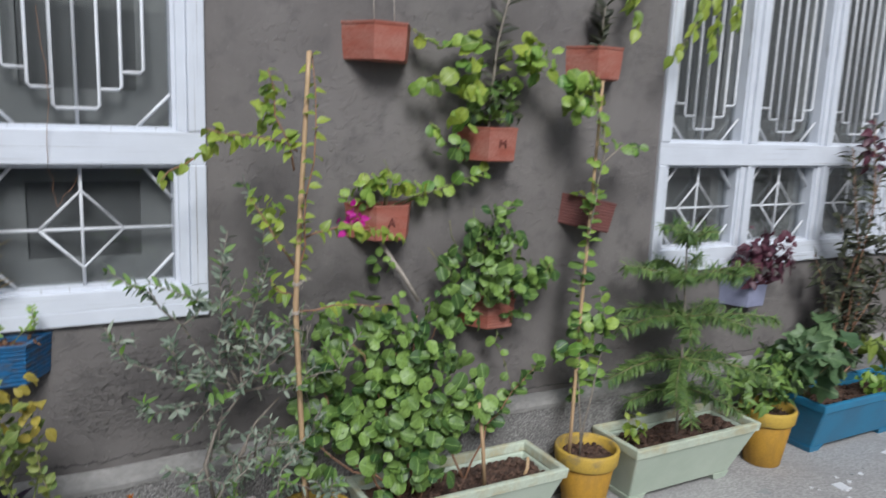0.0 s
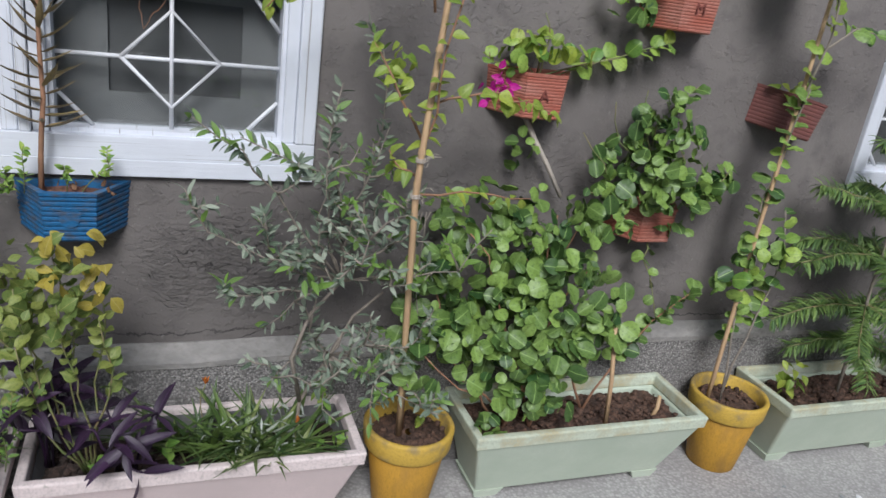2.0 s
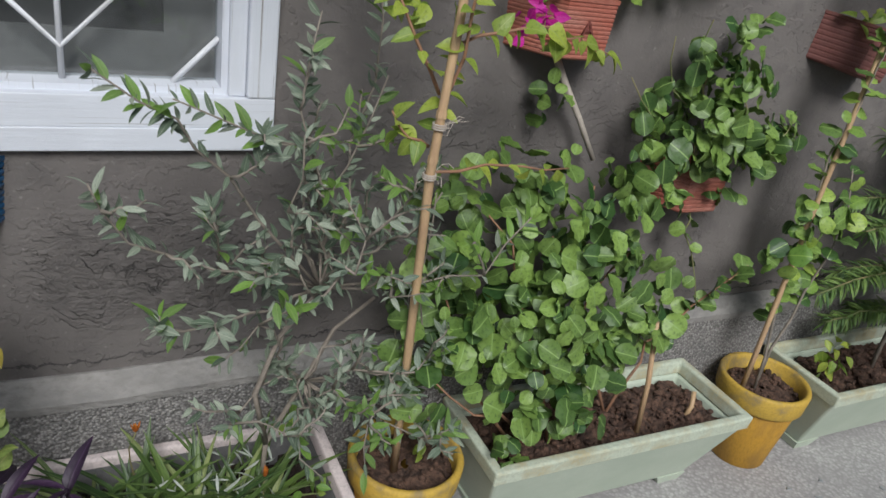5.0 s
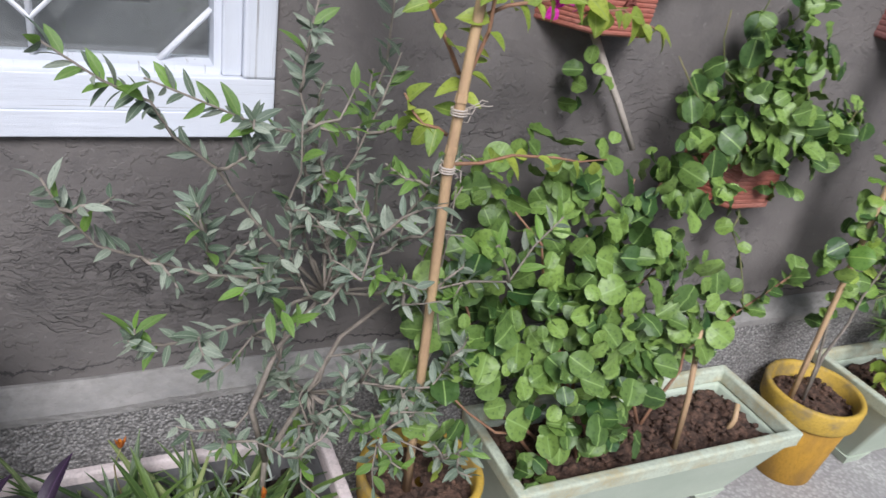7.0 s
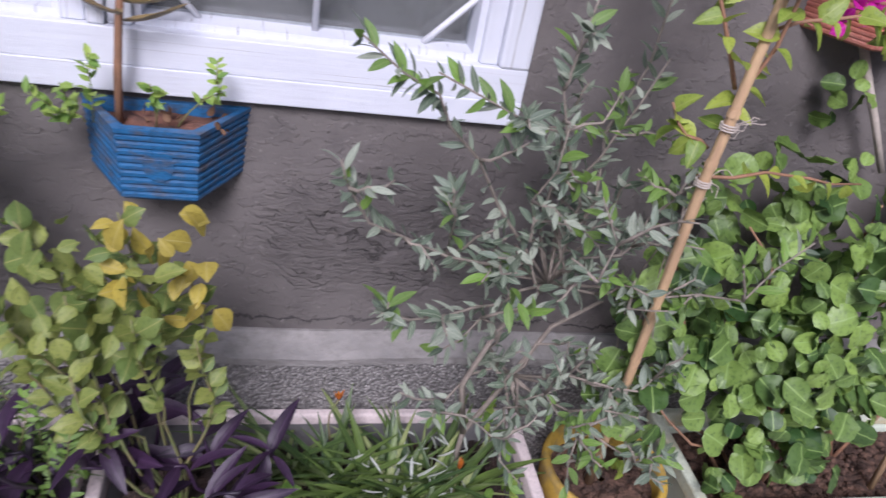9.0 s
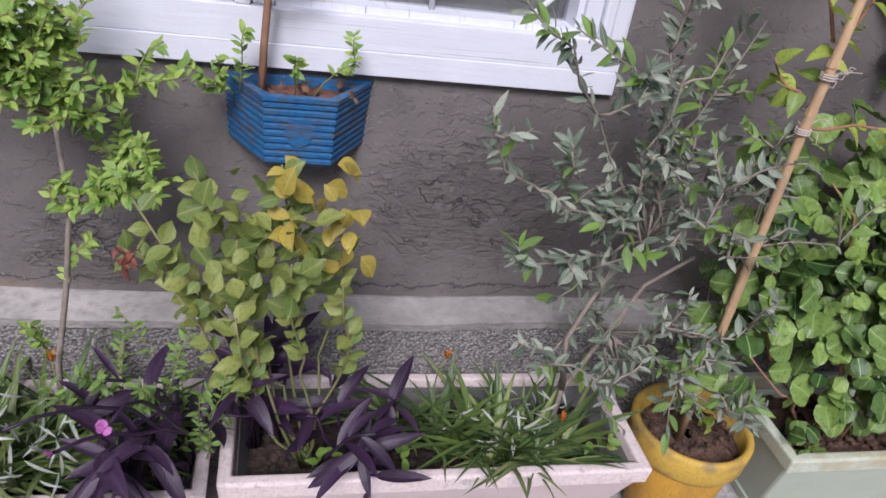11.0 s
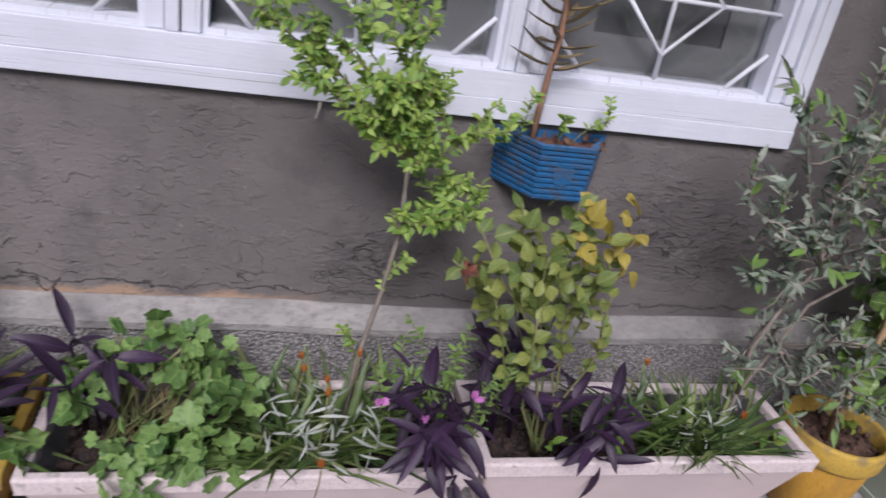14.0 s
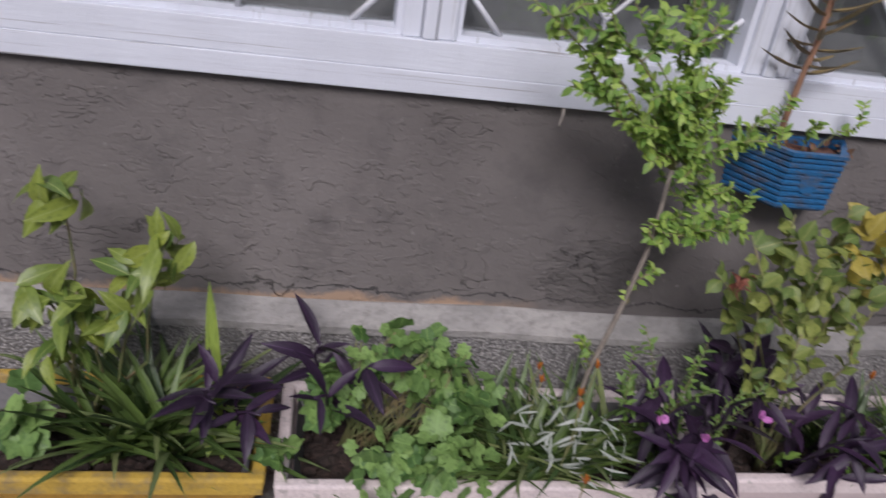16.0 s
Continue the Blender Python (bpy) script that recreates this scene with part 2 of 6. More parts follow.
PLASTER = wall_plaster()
LEDGE = rough_stuff("rough_cement", (0.33, 0.315, 0.295), (0.2, 0.192, 0.184), 7, 70, 0.9, 0.9, 0.006, stretch=(0.6, 1, 1), grit=0.4)
PEBBLE = pebbled("pebble_dash", (0.2, 0.192, 0.184), (0.36, 0.345, 0.33), (0.125, 0.119, 0.114))
PAVING = pebbled("chip_paving", (0.33, 0.32, 0.315), (0.42, 0.41, 0.4), (0.27, 0.26, 0.255), 95.0, 0.0008)
WOOD_X = painted_wood("white_painted_wood", (0.25, 1, 3.0))
WOOD_Z = painted_wood("white_painted_wood_upright", (3.0, 1, 0.25))
STEEL = rough_stuff("white_painted_steel", (0.64, 0.65, 0.68), (0.55, 0.55, 0.56), 12, 200, 0.45, 0.1, 0.001, grit=0.1)
GLASS = glass_sheet()
INNER = rough_stuff("grey_inner_board", (0.27, 0.265, 0.262), (0.22, 0.216, 0.214), 4, 80, 0.8, 0.1, 0.001)
INNER_DARK = rough_stuff("dark_inner_panel", (0.14, 0.137, 0.138), (0.11, 0.108, 0.108), 4, 80, 0.7, 0.1, 0.001)
ROOM = rough_stuff("room_paint", (0.2, 0.2, 0.2), (0.16, 0.16, 0.16), 2, 60, 0.9, 0.1, 0.001)
FAR_WALL = rough_stuff("yard_wall_plaster", (0.36, 0.35, 0.33), (0.3, 0.29, 0.275), 1.2, 50, 0.9, 0.3, 0.004)
GREEN_PAINT = rough_stuff("pale_green_paint", (0.5, 0.56, 0.46), (0.43, 0.5, 0.4), 5, 140, 0.6, 0.25, 0.0015, grit=0.1)
PINK_PAINT = rough_stuff("pale_pink_paint", (0.66, 0.55, 0.54), (0.58, 0.49, 0.48), 5, 140, 0.6, 0.25, 0.0015, grit=0.1)
CHIPPED = rough_stuff("chipped_rim_paint", (0.67, 0.58, 0.565), (0.42, 0.38, 0.35), 26, 140, 0.75, 0.5, 0.002, lo=0.6, hi=0.66)
GREEN_RIM = rough_stuff("worn_green_rim_paint", (0.5, 0.55, 0.44), (0.42, 0.38, 0.24), 12, 140, 0.7, 0.4, 0.002, lo=0.46, hi=0.62)
YELLOW_PAINT = rough_stuff("ochre_yellow_paint", (0.46, 0.25, 0.026), (0.27, 0.15, 0.035), 12, 140, 0.6, 0.4, 0.003, stretch=(1.6, 1.6, 0.5), lo=0.45, hi=0.75, grit=0.3)
YELLOW_RIM = rough_stuff("worn_yellow_rim_paint", (0.5, 0.33, 0.05), (0.26, 0.19, 0.08), 16, 140, 0.7, 0.4, 0.002, lo=0.5, hi=0.64)
BLUE_PAINT = rough_stuff("worn_blue_paint", (0.017, 0.115, 0.27), (0.085, 0.075, 0.075), 34, 150, 0.45, 0.4, 0.002, stretch=(0.7, 0.7, 1.8), lo=0.46, hi=0.68, grit=0.5)
BLUE_PLAIN = rough_stuff("blue_planter_paint", (0.03, 0.2, 0.36), (0.04, 0.16, 0.28), 6, 150, 0.5, 0.3, 0.002)
CLAY = rough_stuff("red_clay_paint", (0.33, 0.095, 0.062), (0.38, 0.17, 0.13), 12, 150, 0.75, 0.4, 0.002, stretch=(0.6, 0.6, 2), grit=0.3)
LILAC = rough_stuff("lilac_grey_paint", (0.27, 0.28, 0.4), (0.2, 0.21, 0.3), 10, 150, 0.6, 0.3, 0.002)
MAROON = rough_stuff("dusky_maroon_clay", (0.17, 0.06, 0.05), (0.13, 0.055, 0.05), 12, 150, 0.75, 0.4, 0.002, grit=0.3)
# shade of the embossed letters, put into a darker clay colour
SHADED_CLAY = rough_stuff("letter_shadow_clay", (0.16, 0.04, 0.03), (0.12, 0.04, 0.03), 20, 150, 0.8, 0.3, 0.001)
SOIL = rough_stuff("damp_soil", (0.055, 0.032, 0.023), (0.16, 0.09, 0.06), 42, 160, 0.95, 0.9, 0.006, grit=0.5)
# wet soil, darkened further to paint in the troughs' shade
DARK_SOIL = rough_stuff("wet_shaded_soil", (0.028, 0.019, 0.015), (0.06, 0.036, 0.028), 30, 160, 0.95, 0.9, 0.006, grit=0.5)
LINING = rough_stuff("bare_cement_lining", (0.17, 0.165, 0.165), (0.11, 0.108, 0.11), 9, 120, 0.9, 0.6, 0.003)
RED_SOIL = rough_stuff("dry_red_soil", (0.2, 0.09, 0.06), (0.075, 0.045, 0.035), 34, 120, 0.95, 0.9, 0.005, grit=0.4)
CANE = rough_stuff("bamboo_cane", (0.52, 0.36, 0.2), (0.42, 0.27, 0.16), 14, 180, 0.55, 0.2, 0.001, stretch=(3, 3, 0.5))
BARK = rough_stuff("grey_bark", (0.28, 0.24, 0.2), (0.17, 0.15, 0.12), 30, 200, 0.85, 0.6, 0.002)
GREEN_STEM = rough_stuff("green_stem", (0.16, 0.2, 0.07), (0.24, 0.17, 0.09), 25, 200, 0.6, 0.3, 0.001)
BROWN_STEM = rough_stuff("brown_stem", (0.32, 0.17, 0.1), (0.22, 0.12, 0.07), 25, 200, 0.7, 0.4, 0.001)
STRING = rough_stuff("pale_string", (0.5, 0.44, 0.38), (0.4, 0.35, 0.3), 40, 200, 0.9, 0.3, 0.001)
CHIP_WHITE = rough_stuff("white_marble", (0.7, 0.7, 0.72), (0.58, 0.58, 0.6), 12, 100, 0.5, 0.1, 0.001, grit=0.08)
CHIP_GREY = rough_stuff("grey_marble", (0.3, 0.31, 0.31), (0.2, 0.21, 0.21), 12, 100, 0.5, 0.1, 0.001, grit=0.1)

L_VINE = leaf_paint("vine_leaf", (0.23, 0.35, 0.075), (0.03, 0.078, 0.02), (0.24, 0.36, 0.11), 0.44, 0.12)
L_LIME = leaf_paint("lime_leaf", (0.44, 0.52, 0.08), (0.19, 0.3, 0.05), (0.38, 0.46, 0.12), 0.4, 0.4)
L_OLIVE = leaf_paint("grey_green_leaf", (0.33, 0.37, 0.29), (0.11, 0.155, 0.1), (0.36, 0.39, 0.3), 0.6, 0.15)
L_OLIVE_DARK = leaf_paint("dusky_olive_leaf", (0.17, 0.22, 0.16), (0.075, 0.11, 0.07), (0.24, 0.28, 0.2), 0.45, 0.12)
L_OLIVE_NEW = leaf_paint("fresh_olive_leaf", (0.2, 0.36, 0.06), (0.15, 0.25, 0.07), (0.26, 0.34, 0.12), 0.45, 0.35)
L_BRIGHT = leaf_paint("bright_leaf", (0.42, 0.56, 0.11), (0.13, 0.27, 0.05), (0.3, 0.44, 0.1), 0.4, 0.35)
L_ROSE = leaf_paint("yellowing_leaf", (0.3, 0.34, 0.08), (0.13, 0.2, 0.05), (0.3, 0.32, 0.1), 0.5, 0.3)
L_YELLOW = leaf_paint("yellow_leaf", (0.55, 0.45, 0.08), (0.4, 0.33, 0.06), (0.5, 0.42, 0.14), 0.5, 0.35)
L_GERAN = leaf_paint("lobed_leaf", (0.27, 0.42, 0.12), (0.06, 0.14, 0.035), (0.22, 0.36, 0.1), 0.55, 0.25)
L_DUSKY = leaf_paint("dusky_lobed_leaf", (0.15, 0.23, 0.1), (0.055, 0.11, 0.045), (0.18, 0.26, 0.12), 0.5, 0.2)
L_CITRUS = leaf_paint("citrus_leaf", (0.3, 0.36, 0.06), (0.1, 0.17, 0.035), (0.32, 0.38, 0.12), 0.35, 0.25)
L_GRASS = leaf_paint("strap_leaf", (0.13, 0.2, 0.045), (0.03, 0.065, 0.02), (0.15, 0.22, 0.07), 0.4, 0.2)
L_GRASS_PALE = leaf_paint("pale_strap_leaf", (0.26, 0.31, 0.11), (0.12, 0.17, 0.06), (0.3, 0.34, 0.16), 0.5, 0.2)
L_SILVER = leaf_paint("silver_leaf", (0.48, 0.51, 0.46), (0.3, 0.34, 0.28), (0.6, 0.62, 0.56), 0.6, 0.2)
L_PURPLE = leaf_paint("purple_leaf", (0.04, 0.016, 0.048), (0.015, 0.008, 0.02), (0.06, 0.03, 0.07), 0.5, 0.06)
L_DARK = leaf_paint("dark_leaf", (0.075, 0.085, 0.04), (0.03, 0.034, 0.022), (0.1, 0.09, 0.05), 0.5, 0.15)
L_KAL = leaf_paint("bronze_leaf", (0.26, 0.2, 0.08), (0.13, 0.09, 0.05), (0.2, 0.14, 0.06), 0.45, 0.1)
L_FIR = leaf_paint("fir_needle", (0.22, 0.32, 0.08), (0.06, 0.13, 0.04), (0.14, 0.22, 0.06), 0.5, 0.2)
L_WINE = leaf_paint("wine_leaf", (0.12, 0.03, 0.05), (0.05, 0.018, 0.03), (0.16, 0.06, 0.08), 0.45, 0.15)
L_BROWN = leaf_paint("dry_leaf", (0.2, 0.11, 0.06), (0.11, 0.06, 0.035), (0.2, 0.12, 0.07), 0.8, 0.1)
P_MAGENTA = leaf_paint("magenta_petal", (0.7, 0.02, 0.38), (0.5, 0.01, 0.32), (0.6, 0.1, 0.4), 0.5, 0.35)
P_PINK = leaf_paint("pink_petal", (0.7, 0.25, 0.6), (0.6, 0.2, 0.55), (0.75, 0.4, 0.65), 0.5, 0.35)
P_ORANGE = leaf_paint("orange_petal", (0.6, 0.22, 0.02), (0.45, 0.12, 0.03), (0.75, 0.3, 0.03), 0.5, 0.3)
P_RUST = leaf_paint("rust_petal", (0.3, 0.1, 0.06), (0.12, 0.05, 0.035), (0.4, 0.15, 0.1), 0.7, 0.2)


# ---- building blocks ----
def mesh_of(name, bm, material, smooth=False):
    me = bpy.data.meshes.new(name)
    bmesh.ops.recalc_face_normals(bm, faces=bm.faces)
    if smooth:
        for f in bm.faces:
            f.smooth = True
    bm.to_mesh(me)
    bm.free()
    me.materials.append(material)
    return me


def thing(name, at, label, category, group="", kind=""):
    ob = new(name)
    ob.location = at
    ob.empty_display_size = 0.05
    return tagged(ob, label, category, group, kind)


def part(name, bm, material, parent, label="", smooth=False, bevel=0.0):
    """One mesh in world coordinates under a thing or part."""
    ob = new(name, mesh_of(name, bm, material, smooth))
    ob.parent = parent
    root = Vector((0, 0, 0))
    p = parent
    while p:
        root += p.location
        p = p.parent
    ob.location = -root
    if bevel:
        mod = ob.modifiers.new("edge", "BEVEL")
        mod.width, mod.segments, mod.limit_method = bevel, 2, "ANGLE"
    if label:
        tagged(ob, label)
    return ob


def box(bm, x0, x1, y0, y1, z0, z1):
    v = [bm.verts.new(p) for p in ((x0, y0, z0), (x1, y0, z0), (x1, y1, z0), (x0, y1, z0), (x0, y0, z1), (x1, y0, z1), (x1, y1, z1), (x0, y1, z1))]
    for f in ((0, 3, 2, 1), (4, 5, 6, 7), (0, 1, 5, 4), (1, 2, 6, 5), (2, 3, 7, 6), (3, 0, 4, 7)):
        bm.faces.new([v[i] for i in f])
    return bm


def loft(bm, rings, cap_first=True, cap_last=True):
    made = [[bm.verts.new(p) for p in ring] for ring in rings]
    n = len(rings[0])
    for a, b in zip(made, made[1:]):
        for i in range(n):
            bm.faces.new((a[i], a[(i + 1) % n], b[(i + 1) % n], b[i]))
    if cap_first:
        bm.faces.new(made[0][::-1])
    if cap_last:
        bm.faces.new(made[-1])
    return bm


def tube(bm, points, r0, r1=None, sides=6):
    """A round bar along a line of points."""
    r1 = r0 if r1 is None else r1
    pts = [Vector(p) for p in points]
    rings, side = [], None
    for i, p in enumerate(pts):
        way = (pts[min(i + 1, len(pts) - 1)] - pts[max(i - 1, 0)]).normalized()
        if side is None:
            side = way.cross(Vector((0.3, 1, 0.2))).normalized()
        side = (side - way * side.dot(way)).normalized()
        up = way.cross(side)
        r = r0 + (r1 - r0) * i / max(len(pts) - 1, 1)
        rings.append([p + (side * math.cos(a) + up * math.sin(a)) * r for a in (k * math.tau / sides for k in range(sides))])
    return loft(bm, rings)


def bowed(rng, a, b, n=6, wobble=0.03, sag=0.0):
    """A slightly crooked line from a to b."""
    a, b = Vector(a), Vector(b)
    out, off = [], Vector((0, 0, 0))
    for i in range(n + 1):
        t = i / n
        if 0 < i < n:
            off += Vector((rng.uniform(-1, 1), rng.uniform(-1, 1), rng.uniform(-1, 1))) * wobble / math.sqrt(n)
        out.append(a.lerp(b, t) + off * math.sin(math.pi * t) * 2 + Vector((0, 0, sag * math.sin(math.pi * t))))
    return out


PROFILES = {
    "round": lambda t: max(0.0, 1 - abs(2 * t - 1) ** 2.1) ** 0.5,
    "heart": lambda t: min(1.0, (t * 4.2) ** 0.5) * (1 - t) ** 0.6 * 1.15,
    "ovate": lambda t: math.sin(math.pi * t ** 0.8),
    "lance": lambda t: math.sin(math.pi * t ** 0.85) ** 0.8,
    "strap": lambda t: min(1.0, 6 * t + 0.4) * (1 - t ** 3) ** 0.7,
}
LEAVES = {}


def leaf_mesh(name, kind, material, width, fold=0.25, curl=0.25, rows=6, wave=0.0, crinkle=0.0):
    """A leaf one metre long along y, folded along its midrib and curled; scaled where it is placed."""
    verts, faces, uvs = [], [], []
    sides = (-1, -0.55, 0, 0.55, 1) if crinkle else (-1, 0, 1)
    n = len(sides)
    for i in range(rows + 1):
        t = (1 - math.cos(math.pi * i / rows)) / 2 if crinkle else i / rows
        half = width / 2 * max(PROFILES[kind](t), 0.02)
        for s in sides:
            x = s * half
            z = fold * half * abs(s) ** 1.4 - curl * t * t + wave * math.sin(t * 11 + s * 1.3) * abs(s)
            z += crinkle * noise.noise((x * 5 + len(name), t * 5, fold * 9)) * (0.4 + abs(s))
            verts.append((x, t - curl * 0.25 * t * t, z))
            uvs.append((0.5 + x / width, t))
    for i in range(rows):
        for k in range(n - 1):
            a = i * n + k
            faces.append((a, a + 1, a + n + 1, a + n))
    return finish_leaf(name, verts, faces, uvs, material)


def lobed_mesh(name, material, lobes=7, depth=0.22, cup=0.18):
    """A rounded leaf with a scalloped edge and radial folds."""
    n = lobes * 4
    verts, uvs, faces = [(0, 0.35, 0)], [(0.5, 0.35)], []
    for i in range(n):
        a = -math.pi / 2 + (i + 0.5) / n * math.tau
        r = 0.5 * (1 - depth * (0.5 + 0.5 * math.cos(i / 4 * math.tau)) - 0.3 * math.exp(-((abs(i - n / 2 + 0.5) - n / 2) ** 2) / 1.5))
        r *= 1 + 0.16 * noise.noise((math.cos(a) * 1.7 + lobes, math.sin(a) * 1.7, depth * 9))
        x, y = r * math.cos(a), 0.45 + r * math.sin(a)
        verts.append((x, y, cup * r * r * 2 + 0.05 * math.cos(i / 4 * math.tau) + 0.12 * noise.noise((x * 3, y * 3, lobes))))
        uvs.append((0.5 + x * 0.9, y))
    for i in range(n):
        faces.append((0, 1 + i, 1 + (i + 1) % n))
    return finish_leaf(name, verts, faces, uvs, material)


def finish_leaf(name, verts, faces, uvs, material):
    me = bpy.data.meshes.new(name)
    me.from_pydata(verts, [], faces)
    layer = me.uv_layers.new(name="UVMap")
    for loop in me.loops:
        layer.data[loop.index].uv = uvs[loop.vertex_index]
    for f in me.polygons:
        f.use_smooth = True
    me.materials.append(material)
    LEAVES[name] = (np.array(verts), faces, uvs, material)
    return me


def frame_of(pos, along, normal, size, flat=1.0):
    y = Vector(along).normalized()
    z = Vector(normal) - y * Vector(normal).dot(y)
    if z.length < 1e-3:
        z = y.orthogonal()
    z.normalize()
    x = y.cross(z)
    m = Matrix((x, y, z)).transposed().to_4x4()
    return Matrix.Translation(pos) @ m @ Matrix.Diagonal((size * flat, size, size, 1))


def foliage(plant, rng, meshes, spots, name="leaf", cap=240, base=None):
    """Leaves of a plant: the first ones single parts, those past the cap joined into one."""
    base = plant.location if base is None else Vector(base)
    rest = {}
    for i, (pos, along, normal, size) in enumerate(spots):
        me = rng.choice(meshes)
        m = frame_of(Vector(pos) - base, along, normal, size, rng.uniform(0.85, 1.12))
        if i < cap:
            ob = new(name, me)
            ob.parent, ob.matrix_basis = plant, m
        else:
            rest.setdefault(me.name, []).append(m)
    for key, places in rest.items():
        verts, faces, uvs, material = LEAVES[key.split(".")[0]]
        n, all_v, all_f, all_uv = len(verts), [], [], []
        for k, m in enumerate(places):
            a = np.array(m)
            all_v.append(verts @ a[:3, :3].T + a[:3, 3])
            all_f += [tuple(j + k * n for j in f) for f in faces]
        me = bpy.data.meshes.new("foliage")
        me.from_pydata(np.concatenate(all_v), [], all_f)
        layer = me.uv_layers.new(name="UVMap")
        order = np.zeros(len(me.loops), dtype=np.int32)
        me.loops.foreach_get("vertex_index", order)
        layer.data.foreach_set("uv", np.array(uvs, dtype=np.float32)[order % n].ravel())
        me.polygons.foreach_set("use_smooth", [True] * len(me.polygons))
        me.materials.append(material)
        ob = new("foliage", me)
        ob.parent = plant
        tagged(ob, kind="stuff")


def rand_dir(rng):
    return Vector((rng.gauss(0, 1), rng.gauss(0, 1), rng.gauss(0, 1))).normalized()


def clump(rng, n, centre, radii, size, facing=(0, -0.8, 0.6), loose=0.6, hang=0.5):
    """Leaf spots in and on a rounded mass."""
    out = []
    for _ in range(n):
        d = rand_dir(rng)
        r = rng.random() ** 0.4
        pos = Vector([c + q * k * r for c, q, k in zip(centre, d, radii)])
        normal = Vector(facing) + d * 0.5 + rand_dir(rng) * loose
        along = rand_dir(rng) + Vector((0, -0.3, -hang))
        out.append((pos, along, normal, rng.uniform(*size)))
    return out


def along_line(rng, pts, n, size, start=0.25, spread=0.8, facing=(0, -0.5, 0.8), hang=0.0, loose=0.4, pairs=False):
    """Leaf spots to both sides of a stem."""
    out, m = [], len(pts) - 1
    for k in range(n):
        t = start + (1 - start) * ((k // 2 * 2 if pairs else k) + rng.random() * (0 if pairs else 0.7)) / n
        i = min(int(t * m), m - 1)
        p = pts[i].lerp(pts[i + 1], t * m - i)
        way = (pts[i + 1] - pts[i]).normalized()
        side = way.cross(Vector(facing)).normalized() * (1 if k % 2 else -1)
        turn = Matrix.Rotation(rng.gauss(0, 0.7), 3, way)
        d = way * (1 - spread * 0.5) + turn @ side * spread + Vector((0, 0, -hang))
        out.append((p, d + rand_dir(rng) * 0.2, Vector(facing) + rand_dir(rng) * loose, rng.uniform(*size)))
    return out


